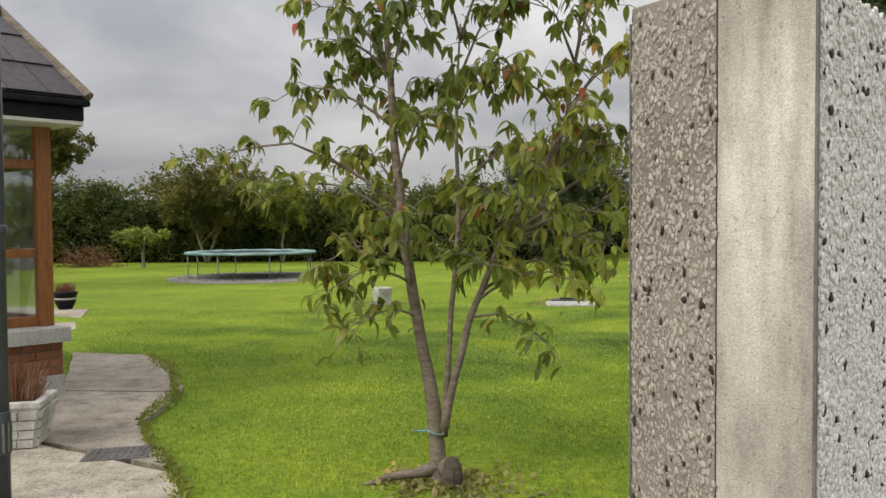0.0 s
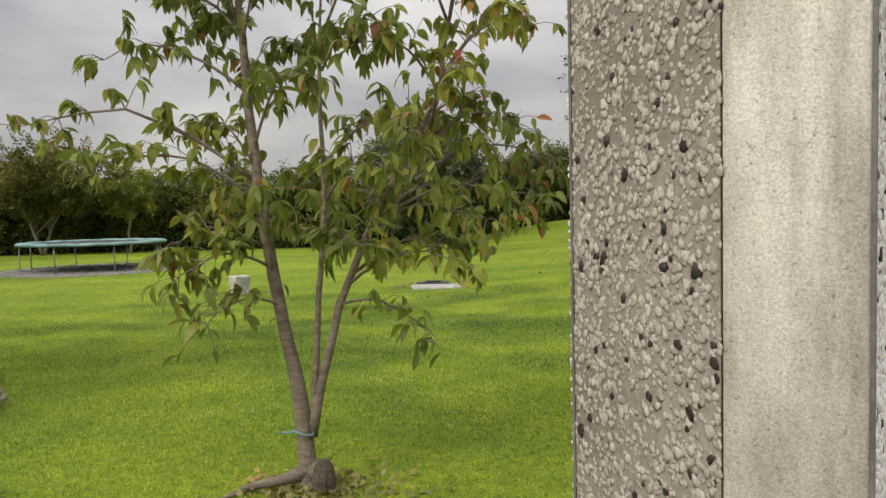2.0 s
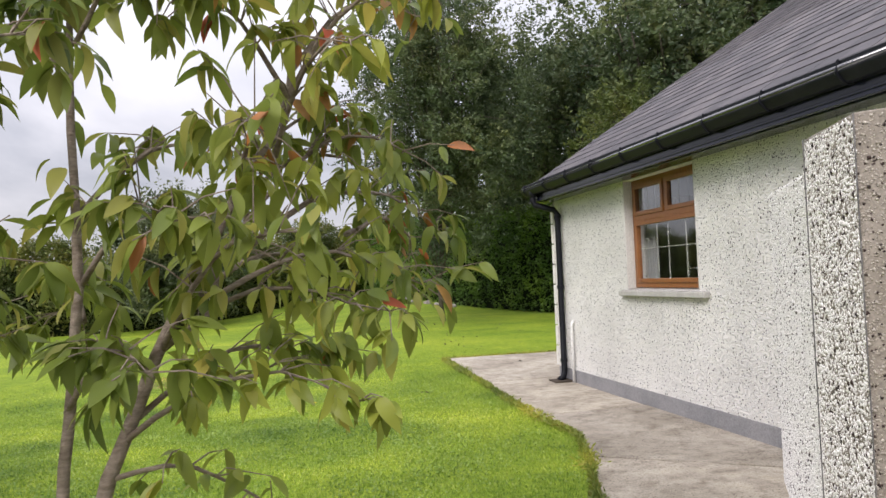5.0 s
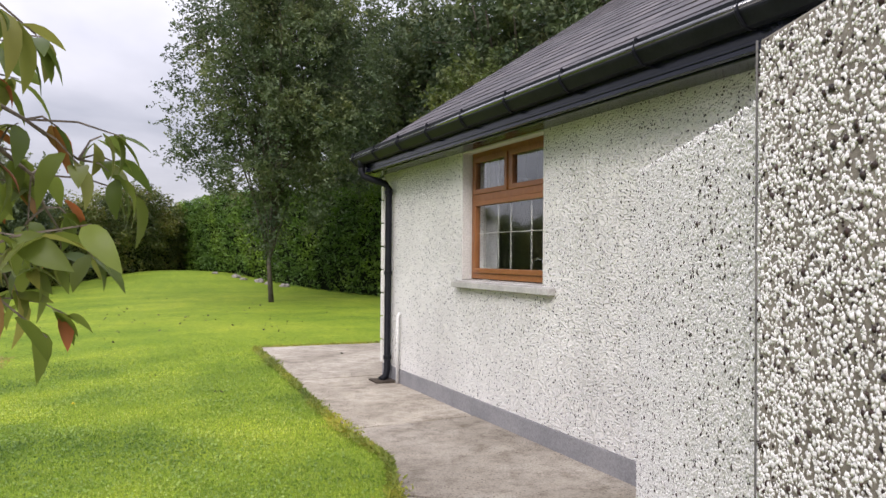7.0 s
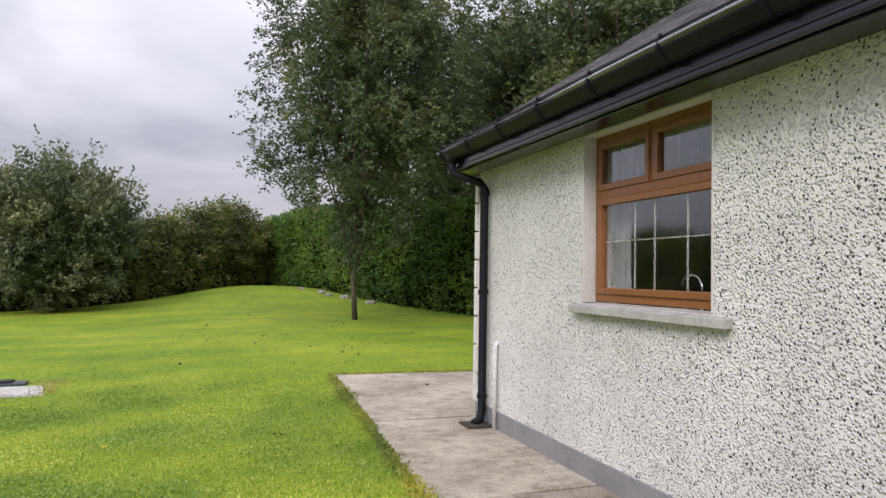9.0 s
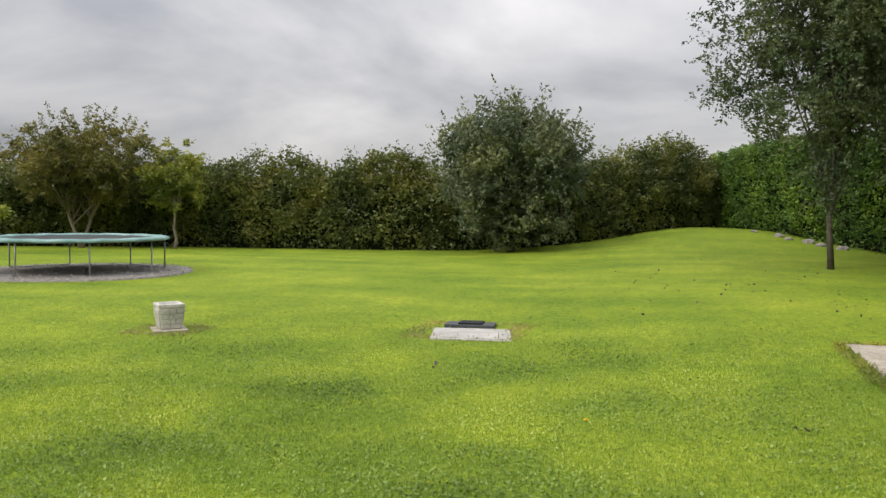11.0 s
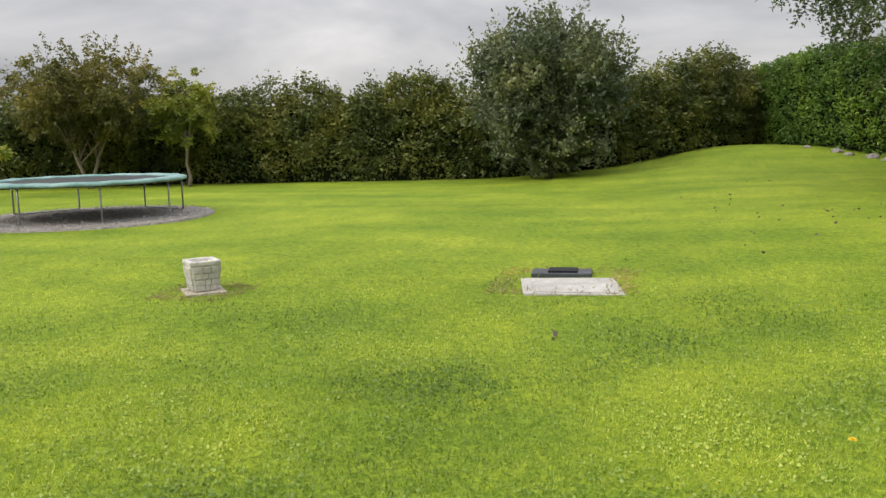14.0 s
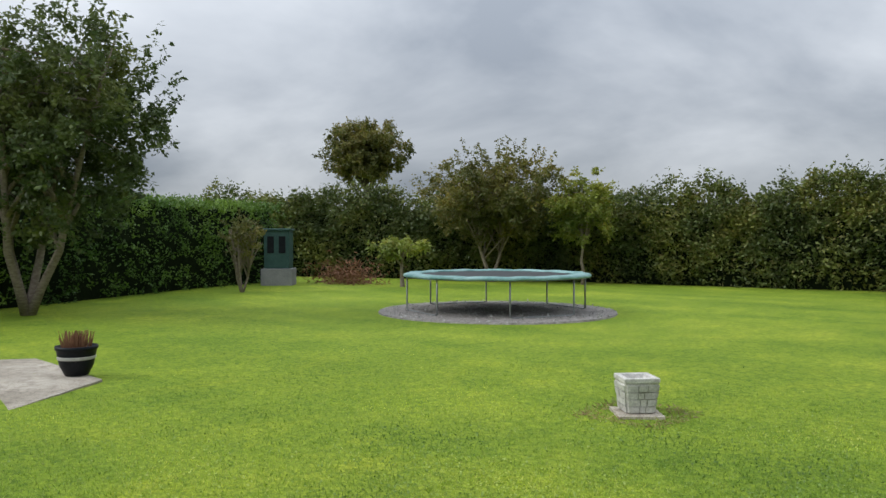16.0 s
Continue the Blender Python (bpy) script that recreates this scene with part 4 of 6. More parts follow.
bmesh.ops.recalc_face_normals(slab_roof, faces=slab_roof.faces)
part("slate_covering", slab_roof, SLATE, bay)["kind"] = "stuff"
bm = bmesh.new()
tube(bm, [ro[0] + Vector((0, 0, 0.02)), apex], 0.045, 8)
part("hip_tiles", bm, BARK, bay, "brown clay hip tiles")
part("inner_wall", prism([tuple(BC - BN * 1.6 + BD * 1.4), tuple(BC - BN * 1.7 + BD * 1.4), tuple(BC - BN * 1.7 + BD * 0.2), tuple(BC - BN * 1.6 + BD * 0.2)], 0.3, 2.5), ROOM, bay)
# the main house behind the bay
main_house = thing("wall_main_house", "pale rendered wall of the main house", "wall", kind="structure")
m0 = BC + BD * 1.52
part("wall", prism([tuple(m0 + BN * 0.02), tuple(m0 + BD * 1.2 + BN * 0.02), (-7.5, -4.0), (-12, -4.0), tuple(m0 - BN * 3.5)], -0.3, 2.7), DASH_HOUSE, main_house)

# downpipe in front of the bay
rain = thing("downpipe", "slate-grey round downpipe with a ribbed collar", "downpipe", (-3.44, 3.3, 0))
bm = bmesh.new()
tube(bm, [(0, 0, 0.03), (0, 0, 3.6)], 0.038, 14)
part("pipe", bm, GREY_PIPE, rain, smooth=True)
for z0, z1, r in ((0.28, 0.52, 0.044), (1.46, 1.52, 0.046), (2.62, 2.68, 0.046)):
    part("collar", lathe([(0.038, z0), (r, z0 + 0.01), (r, z1 - 0.01), (0.038, z1)], 16), GREY_PIPE, rain, smooth=True)
for k in range(10):
    a = k * 0.628
    part("rib", boxed(0.044 * math.cos(a) - 0.004, 0.044 * math.cos(a) + 0.004, 0.044 * math.sin(a) - 0.004, 0.044 * math.sin(a) + 0.004, 0.3, 0.46), STEEL, rain)

# ---- hedges ----


def hedge(name, label, line, height, depth, n, size, mat, rough_top, core_h, group="", clipped=False, droop=0.2):
    """A hedge along a line of plan points: near-black core coloured as inner shade, uneven leafy skin."""
    h = thing(name, label, "hedge", group=group)
    pts = [Vector(p) for p in line]
    seg = [(a, b, (b - a).length) for a, b in zip(pts, pts[1:])]
    total = sum(s[2] for s in seg)
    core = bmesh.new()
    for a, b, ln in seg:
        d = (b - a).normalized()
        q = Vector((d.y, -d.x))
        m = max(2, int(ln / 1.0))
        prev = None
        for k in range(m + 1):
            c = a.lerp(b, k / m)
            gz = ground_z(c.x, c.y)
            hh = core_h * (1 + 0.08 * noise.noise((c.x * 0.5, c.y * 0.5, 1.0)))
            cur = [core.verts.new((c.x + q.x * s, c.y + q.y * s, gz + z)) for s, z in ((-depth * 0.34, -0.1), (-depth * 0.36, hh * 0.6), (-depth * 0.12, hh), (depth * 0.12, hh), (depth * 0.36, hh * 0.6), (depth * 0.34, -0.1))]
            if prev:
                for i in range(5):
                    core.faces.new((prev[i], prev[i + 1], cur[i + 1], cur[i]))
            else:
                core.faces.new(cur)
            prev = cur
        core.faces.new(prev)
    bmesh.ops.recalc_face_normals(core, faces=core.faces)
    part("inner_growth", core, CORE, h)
    P = []

    def top_at(along):
        return height * (1 + rough_top * (noise.noise((along * 0.35, 3.3, 0)) + 0.6 * noise.noise((along * 1.1, 7.7, 0)) + 0.35 * noise.noise((along * 3.1, 1.7, 0))))

    for a, b, ln in seg:
        d = (b - a).normalized()
        q = Vector((d.y, -d.x))
        if clipped:
            for _ in range(int(n * ln / total / 9)):
                c = a.lerp(b, random.random())
                top = top_at(c.x * d.x + c.y * d.y)
                z = random.random() ** 0.85 * top
                if random.random() < 0.22:
                    z = top * random.uniform(0.93, 1.03)
                    off = random.uniform(-0.5, 0.5) * depth
                else:
                    off = (1 if random.random() < 0.8 else -1) * depth * 0.5 + random.gauss(0, 0.06)
                p = c + q * off
                gz_ = ground_z(c.x, c.y)
                for _k in range(9):
                    P.append((p.x + random.gauss(0, 0.07), p.y + random.gauss(0, 0.07), gz_ + max(0.03, z + random.gauss(0, 0.07))))
            continue
        lumps = max(6, int(ln * 7.5 * height / 3.9))
        per_lump = max(4, int(0.62 * n * ln / total / lumps / 7))
        # thin leaf cover over the whole face, then the bushes that stand out of it
        for _ in range(int(0.38 * n * ln / total / 7)):
            c = a.lerp(b, random.random())
            top = top_at(c.x * d.x + c.y * d.y)
            z = random.random() ** 0.8 * top
            off = (1 if random.random() < 0.8 else -1) * depth * 0.42 * (1 - 0.4 * (z / top) ** 3) + random.gauss(0, 0.12)
            gz_ = ground_z(c.x, c.y)
            for _k in range(7):
                P.append((c.x + q.x * off + random.gauss(0, 0.12), c.y + q.y * off + random.gauss(0, 0.12), gz_ + max(0.03, z + random.gauss(0, 0.12))))
        for k in range(lumps):
            c = a.lerp(b, (k + random.random()) / lumps)
            top = top_at(c.x * d.x + c.y * d.y)
            r = random.uniform(0.42, 0.95) * (depth / 2.4) ** 0.5
            z0_ = random.random() ** 0.75 * (top - r * 0.7 - 0.25) + 0.25
            off = (1 if random.random() < 0.8 else -1) * depth * random.uniform(0.16, 0.34)
            if z0_ > top * 0.7:
                off *= 0.55
            gz_ = ground_z(c.x, c.y)
            face = q * (0.45 if off > 0 else -0.45)
            for _ in range(per_lump):
                v = Vector((random.gauss(0, 1) * 0.75 + face.x, random.gauss(0, 1) * 0.75 + face.y, random.gauss(0, 1) * 0.6 + 0.38)).normalized()
                rr = r * (0.72 + 0.36 * random.random())
                p = (c.x + q.x * off + v.x * rr, c.y + q.y * off + v.y * rr, z0_ + v.z * rr * 0.85)
                for _k in range(7):
                    P.append((p[0] + random.gauss(0, 0.085), p[1] + random.gauss(0, 0.085), gz_ + max(0.03, p[2] + random.gauss(0, 0.075))))
    if not clipped:
        for _ in range(int(total * 5)):
            a, b, ln = random.choices(seg, [s[2] for s in seg])[0]
            c = a.lerp(b, random.random())
            d = (b - a).normalized()
            q = Vector((d.y, -d.x))
            along = c.x * d.x + c.y * d.y
            top = top_at(along)
            o = q * random.uniform(-0.5, 0.8)
            lift = random.uniform(0.15, 0.75)
            lean = Vector((random.gauss(0, 0.2), random.gauss(0, 0.2)))
            for j in range(10):
                f = j / 9
                P.append((c.x + o.x + lean.x * f + random.gauss(0, 0.04), c.y + o.y + lean.y * f + random.gauss(0, 0.04), ground_z(c.x, c.y) + top * 0.96 + lift * f))
    leaf_cloud("foliage", np.array(P), size, mat, h, droop=droop)
    return h


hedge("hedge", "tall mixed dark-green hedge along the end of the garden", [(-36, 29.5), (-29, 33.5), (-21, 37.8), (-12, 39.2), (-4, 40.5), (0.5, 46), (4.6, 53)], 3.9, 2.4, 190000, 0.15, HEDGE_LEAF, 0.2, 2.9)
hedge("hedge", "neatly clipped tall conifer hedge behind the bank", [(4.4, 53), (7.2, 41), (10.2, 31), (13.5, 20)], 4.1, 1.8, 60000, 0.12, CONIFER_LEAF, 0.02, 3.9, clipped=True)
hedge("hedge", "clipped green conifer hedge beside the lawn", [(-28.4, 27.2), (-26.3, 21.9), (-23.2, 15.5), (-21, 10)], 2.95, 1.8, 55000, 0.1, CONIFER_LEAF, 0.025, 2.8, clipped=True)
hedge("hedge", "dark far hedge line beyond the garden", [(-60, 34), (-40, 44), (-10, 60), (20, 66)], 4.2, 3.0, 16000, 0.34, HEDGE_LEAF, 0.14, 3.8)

# ---- trees ----


def tree(name, label, base, height, crown, radii, trunk_r, leaf_n, leaf, leaf_mat, bark, stems=1, clear=0.3, seed=1, droop=0.3, limbs=22, group="", gaps=0.45, spread_base=0.0, spray=(0.05, 0.17), sprouts=0):
    """Tapered trunk with limbs that fork towards a lumpy crown of separate leaves."""
    rs = random.Random(seed)
    x0, y0 = base
    z0 = ground_z(x0, y0)
    t = thing(name, label, "tree", (x0, y0, z0), group=group)
    cc = Vector(crown)
    wood = bmesh.new()
    tips = []
    for s in range(stems):
        a = 6.283 * s / stems + rs.random()
        sp = 0.0 if stems == 1 else 1.0
        top = Vector((cc.x + sp * radii[0] * 0.45 * math.cos(a), cc.y + sp * radii[1] * 0.45 * math.sin(a), height * 0.86))
        pts, rad = [], []
        for k in range(9):
            f = k / 8
            bend = Vector((rs.gauss(0, 1), rs.gauss(0, 1), 0)) * 0.02 * height * (0 < k < 8)
            p = Vector((0, 0, -0.1)).lerp(top, f) + bend * 0.6
            if stems > 1:
                p = Vector((spread_base * math.cos(a) * min(1, f * 4), spread_base * math.sin(a) * min(1, f * 4), p.z)) + Vector((top.x, top.y, 0)) * f ** 1.3
            pts.append(p)
            rad.append(trunk_r * (1.35 if k == 0 else 1) * (1 - f) ** 0.8 / (stems ** 0.45) + 0.012)
        tube(wood, pts, rad, 8)
        for _ in range(limbs // stems):
            f = rs.uniform(clear, 0.95)
            i = min(7, int(f * 8))
            start = pts[i].lerp(pts[i + 1], f * 8 - i)
            for _try in range(12):
                d = Vector((rs.uniform(-1, 1), rs.uniform(-1, 1), rs.uniform(-1, 1)))
                if 0.3 < d.length < 1:
                    break
            end = cc + Vector((d.x * radii[0], d.y * radii[1], d.z * radii[2])) * rs.uniform(0.75, 1.0)
            end.z = max(end.z, start.z - 0.1 * height)
            mid = start.lerp(end, 0.5) + Vector((0, 0, 0.05 * height))
            r0 = trunk_r * (1 - f) * 0.45 + 0.012
            line = [start, start.lerp(mid, 0.6), mid, mid.lerp(end, 0.6), end]
            tube(wood, line, [r0, r0 * 0.8, r0 * 0.6, r0 * 0.4, r0 * 0.15], 5)
            tips += [mid.lerp(end, 0.45), end, mid]
    part("trunk", wood, bark, t, smooth=True)
    # clumps: round the limb tips, and over the crown's uneven surface
    nrs = np.random.default_rng(seed)
    clumps = [np.array(p) for p in tips]
    for _ in range(int(len(tips) * 1.1)):
        d = nrs.normal(size=3)
        d /= np.linalg.norm(d)
        r = nrs.uniform(0.35, 0.92)
        clumps.append(np.array(cc) + d * r * np.array(radii))
    C = np.array(clumps)
    keep = nrs.random(len(C)) > gaps * 0.3
    C = C[keep]
    per = 16
    m = leaf_n // per
    which = nrs.integers(0, len(C), m)
    out_ = (C - np.array(cc)) / np.array(radii)
    out_ = out_ / (np.linalg.norm(out_, axis=1)[:, None] + 1e-6)
    d = nrs.normal(size=(m, 3)) * 0.75 + out_[which] * 0.55 + np.array((0, 0, 0.25 - droop * 0.5))
    d /= np.linalg.norm(d, axis=1)[:, None]
    ln = nrs.uniform(*spray, m) * (radii[0] + radii[2]) * 0.5
    root = C[which] + nrs.normal(size=(m, 3)) * np.array(radii) * 0.04
    f = nrs.random((m, per)) ** 0.8
    P = root[:, None, :] + d[:, None, :] * (ln[:, None] * f)[..., None]
    P[..., 2] -= (0.12 * ln[:, None] * f * f) * (1 if droop > 0 else -1)
    P += nrs.normal(size=P.shape) * leaf * 0.35
    P = P.reshape(-1, 3)
    # leafy shoots that stand out of the crown
    shoots = []
    for _ in range(sprouts):
        v = nrs.normal(size=3)
        v[2] = abs(v[2]) + 0.25
        v /= np.linalg.norm(v)
        root_ = np.array(cc) + v * np.array(radii) * nrs.uniform(0.78, 0.98)
        way = v * 0.7 + np.array((0, 0, 0.6)) + nrs.normal(size=3) * 0.2
        reach = nrs.uniform(0.12, 0.34) * radii[2]
        st = np.linspace(0, 1, 26)[:, None]
        shoots.append(root_ + way * reach * st + nrs.normal(size=(26, 3)) * leaf * 0.5 * (1.25 - st))
    if shoots:
        P = np.concatenate([P] + shoots)
    P[:, 2] = np.maximum(P[:, 2], 0.12)
    leaf_cloud("crown", P, leaf, leaf_mat, t, droop=droop)
    return t


tree("tree", "slim young tree with a broad dark crown on the lawn", (4.94, 28.5), 13.0, (0.5, 0.4, 7.3), (4.0, 3.8, 5.9), 0.06, 125000, 0.108, TALL_LEAF, BARK_DARK, 1, 0.12, 3, limbs=150, spray=(0.05, 0.14), sprouts=60)
for k, (x, y, hh, s) in enumerate(((12.2, 32.5, 13.5, 11), (13.4, 27.5, 14, 12), (10.8, 38.5, 13, 16), (15.5, 22, 14, 13), (18, 34, 15, 14), (20.5, 18, 14, 15), (17.5, 27, 15, 17))):
    tree("tree", "tall dark tree behind the slate-roofed house", (x, y), hh, (0, 0, hh * 0.55), (3.9, 3.9, hh * 0.47), 0.25, 36000, 0.2, TALL_LEAF, BARK_DARK, 1, 0.1, s, limbs=90, group="trees behind the house", spray=(0.05, 0.15), sprouts=30)
tree("tree", "lighter green young tree between the dark trees", (9.9, 24.0), 7.6, (0, 0, 4.9), (1.7, 1.7, 2.7), 0.09, 15000, 0.12, GARDEN_LEAF, BARK_DARK, 1, 0.25, 18, limbs=40, sprouts=30, droop=-0.3)
tree("bush", "large grey-green willowy bush in front of the hedge", (-4.8, 36.8), 6.2, (0, 0, 2.75), (3.1, 2.6, 2.85), 0.16, 62000, 0.15, WILLOW_LEAF, BARK_DARK, 5, 0.12, 21, droop=-0.7, limbs=90, spread_base=0.25, spray=(0.08, 0.26), sprouts=190)
tree("tree", "small olive-leaved fruit tree behind the trampoline", (-22.4, 34.2), 5.5, (0, 0, 3.5), (3.5, 2.6, 2.0), 0.095, 30000, 0.13, PLUM_LEAF, BARK, 2, 0.2, 22, limbs=70, spread_base=0.15, spray=(0.06, 0.2), sprouts=60)
tree("tree", "slender yellow-green apple tree beside the trampoline", (-18.8, 35.4), 4.6, (0, 0, 3.1), (1.7, 1.4, 1.6), 0.06, 9000, 0.14, APPLE_LEAF, BARK, 1, 0.3, 23, limbs=26, spray=(0.08, 0.24))
tree("tree", "low flat-topped little tree with sparse leaves", (-21.6, 28.2), 1.5, (0, 0, 1.42), (1.7, 1.2, 0.22), 0.075, 1500, 0.16, APPLE_LEAF, BARK, 1, 0.55, 24, limbs=9, gaps=0.8, spray=(0.08, 0.26))
tree("tree", "large garden tree with several pale stems", (-20.6, 15.6), 6.9, (0.6, 0.3, 4.0), (2.65, 2.6, 2.7), 0.17, 38000, 0.125, GARDEN_LEAF, BARK, 4, 0.26, 25, limbs=72, spread_base=0.6, spray=(0.06, 0.2), sprouts=55)
tree("shrub", "bare upright shrub with thin brownish twigs", (-23.4, 22.9), 2.3, (0, 0, 1.7), (0.8, 0.7, 0.75), 0.06, 2200, 0.09, PLUM_LEAF, BARK, 6, 0.25, 26, limbs=44, spread_base=0.12, droop=-0.6, spray=(0.1, 0.34))
tree("tree", "distant round-headed tree standing above the hedge", (-47, 49.5), 11.6, (0, 0, 8.5), (3.9, 3.6, 2.75), 0.3, 30000, 0.21, PLUM_LEAF, BARK_DARK, 1, 0.4, 27, limbs=70, spray=(0.05, 0.16))

# ---- cherry tree by the wall ----
cherry = thing("cherry_tree", "young three-stemmed cherry tree with drooping green leaves, some turning red", "tree", (-1.3, 4.38, 0))
STEM_LINES = [
    ([(0, 0, -0.05), (-0.02, 0.0, 0.12), (-0.05, 0.01, 0.42), (-0.14, 0.04, 0.85), (-0.24, 0.08, 1.35), (-0.31, 0.12, 1.85), (-0.36, 0.16, 2.4), (-0.42, 0.2, 3.0), (-0.45, 0.22, 3.6)], [0.085, 0.062, 0.054, 0.046, 0.041, 0.035, 0.027, 0.018, 0.008]),
    ([(0.02, 0.0, 0.25), (0.03, 0.03, 0.6), (0.05, 0.05, 1.0), (0.1, 0.08, 1.5), (0.08, 0.1, 2.1), (0.1, 0.12, 2.7)], [0.03, 0.023, 0.021, 0.018, 0.014, 0.006]),
    ([(0.02, 0.0, 0.3), (0.08, 0.04, 0.62), (0.16, 0.08, 0.95), (0.29, 0.14, 1.28), (0.46, 0.24, 1.65), (0.7, 0.3, 2.1), (0.78, 0.33, 2.6), (0.8, 0.34, 3.1)], [0.038, 0.03, 0.028, 0.024, 0.02, 0.016, 0.011, 0.005]),
]
for line, rad in STEM_LINES:
    bm = bmesh.new()
    fine_p, fine_r = [], []
    for k in range(len(line) - 1):
        for j in range(4):
            f = j / 4
            p = Vector(line[k]).lerp(Vector(line[k + 1]), f)
            fine_p.append(p + Vector((noise.noise(p * 4), noise.noise(p * 4 + Vector((9, 0, 0))), 0)) * 0.012)
            fine_r.append(0.78 * (rad[k] * (1 - f) + rad[k + 1] * f) * (1 + 0.09 * noise.noise(p * 14)))
    fine_p.append(Vector(line[-1])); fine_r.append(rad[-1])
    tube(bm, fine_p, fine_r, 10)
    part("stem", bm, BARK, cherry, smooth=True)
bm = bmesh.new()
tube(bm, [(0.0, 0.0, 0.07), (-0.14, -0.05, 0.03), (-0.3, -0.12, 0.015), (-0.42, -0.2, -0.02)], [0.05, 0.03, 0.022, 0.008], 8)
tube(bm, [(0.02, -0.02, 0.1), (0.09, -0.06, 0.03), (0.13, -0.1, -0.02)], [0.05, 0.045, 0.02], 8)
part("root", bm, BARK, cherry, smooth=True)
part("stump", lathe([(0.06, 0.0), (0.065, 0.05), (0.055, 0.11), (0.03, 0.15)], 10, (0.09, -0.08, 0.0)), BARK_DARK, cherry, "dark gnarled stump")
bm = bmesh.new()
tube(bm, [(0.065 * math.cos(a) - 0.035, 0.065 * math.sin(a) + 0.005, 0.28 + 0.012 * math.sin(a * 2)) for a in (k * 0.6283 for k in range(11))], 0.006, 6)
tube(bm, [(-0.09, -0.03, 0.28), (-0.17, -0.05, 0.285)], [0.008, 0.004], 6)
part("tie", bm, TEAL, cherry, "green plastic tree tie")
crs = random.Random(5)
BRANCHES = [  # start, end
    ((-0.27, 0.1, 1.6), (-1.45, -0.15, 1.98)), ((-0.26, 0.1, 1.5), (-0.95, -0.35, 1.75)), ((-0.22, 0.07, 1.25), (-0.66, -0.25, 1.35)),
    ((-0.15, 0.04, 0.95), (-0.45, -0.25, 0.95)), ((-0.33, 0.14, 2.1), (-1.05, 0.0, 2.35)), ((-0.36, 0.16, 2.4), (-0.95, 0.4, 2.75)),
    ((-0.36, 0.16, 2.35), (-0.05, -0.3, 2.75)), ((-0.4, 0.19, 2.8), (-0.8, 0.1, 3.2)), ((-0.4, 0.2, 2.9), (-0.05, 0.3, 3.35)),
    ((-0.3, 0.12, 1.8), (0.1, -0.35, 2.15)), ((0.1, 0.08, 1.5), (0.45, -0.3, 1.7)), ((0.08, 0.1, 2.0), (-0.2, 0.5, 2.5)),
    ((0.09, 0.1, 1.7), (0.5, 0.55, 2.0)), ((0.3, 0.15, 1.3), (0.95, -0.05, 1.45)), ((0.45, 0.2, 1.45), (1.12, 0.4, 1.5)),
    ((0.55, 0.26, 1.6), (1.3, 0.95, 1.75)), ((0.6, 0.28, 1.75), (1.1, 0.35, 2.0)), ((0.7, 0.3, 2.1), (1.08, 0.0, 2.45)),
    ((0.72, 0.31, 2.2), (1.2, 0.7, 2.6)), ((0.76, 0.32, 2.45), (0.5, -0.05, 2.85)), ((0.78, 0.33, 2.7), (1.1, 0.5, 3.1)),
    ((0.16, 0.08, 0.95), (0.68, 0.2, 0.78)), ((0.4, 0.2, 1.45), (0.85, 0.9, 1.5)),
    ((0.1, 0.1, 1.4), (-0.1, 0.75, 1.5)), ((-0.25, 0.1, 1.45), (-0.6, 0.6, 1.6)), ((-0.33, 0.14, 2.0), (-0.5, 0.7, 2.3)),
    ((0.55, 0.26, 1.6), (0.6, -0.35, 1.95)), ((-0.2, 0.06, 1.1), (-0.1, -0.35, 1.6)),
    ((0.2, 0.1, 1.05), (0.85, -0.05, 1.2)), ((-0.2, 0.06, 1.15), (-0.58, -0.3, 1.18)), ((0.22, 0.11, 1.1), (0.85, 0.5, 1.25)), ((0.06, 0.06, 1.15), (0.36, -0.35, 1.35)),
    ((-0.36, 0.16, 2.4), (-0.7, 0.5, 2.6)), ((0.5, 0.25, 1.7), (1.05, 0.8, 1.95)), ((0.3, 0.15, 1.3), (0.7, -0.3, 1.65)),
    ((0.1, 0.12, 2.4), (0.4, 0.1, 2.85)), ((0.09, 0.11, 2.2), (0.42, -0.2, 2.4)), ((0.1, 0.12, 2.6), (0.0, -0.2, 3.1)), ((0.1, 0.12, 2.6), (0.3, 0.4, 3.2)),
    ((0.7, 0.3, 2.1), (0.35, -0.1, 2.35)), ((0.74, 0.32, 2.4), (0.95, -0.1, 2.8)), ((0.79, 0.33, 2.9), (0.6, 0.2, 3.35)), ((0.65, 0.29, 1.9), (0.85, -0.2, 2.2)),
    ((-0.38, 0.17, 2.5), (-0.75, -0.1, 2.9)), ((-0.43, 0.21, 3.1), (-0.2, 0.0, 3.5)), ((0.5, 0.25, 1.7), (0.9, 0.6, 2.15)), ((-0.3, 0.12, 1.7), (-0.7, 0.35, 2.0)),
    ((0.95, 0.65, 1.68), (1.28, 1.15, 1.6)), ((0.9, 0.6, 1.66), (1.15, 1.35, 1.42)),
]
leaf_spots = []
twig_bm = bmesh.new()
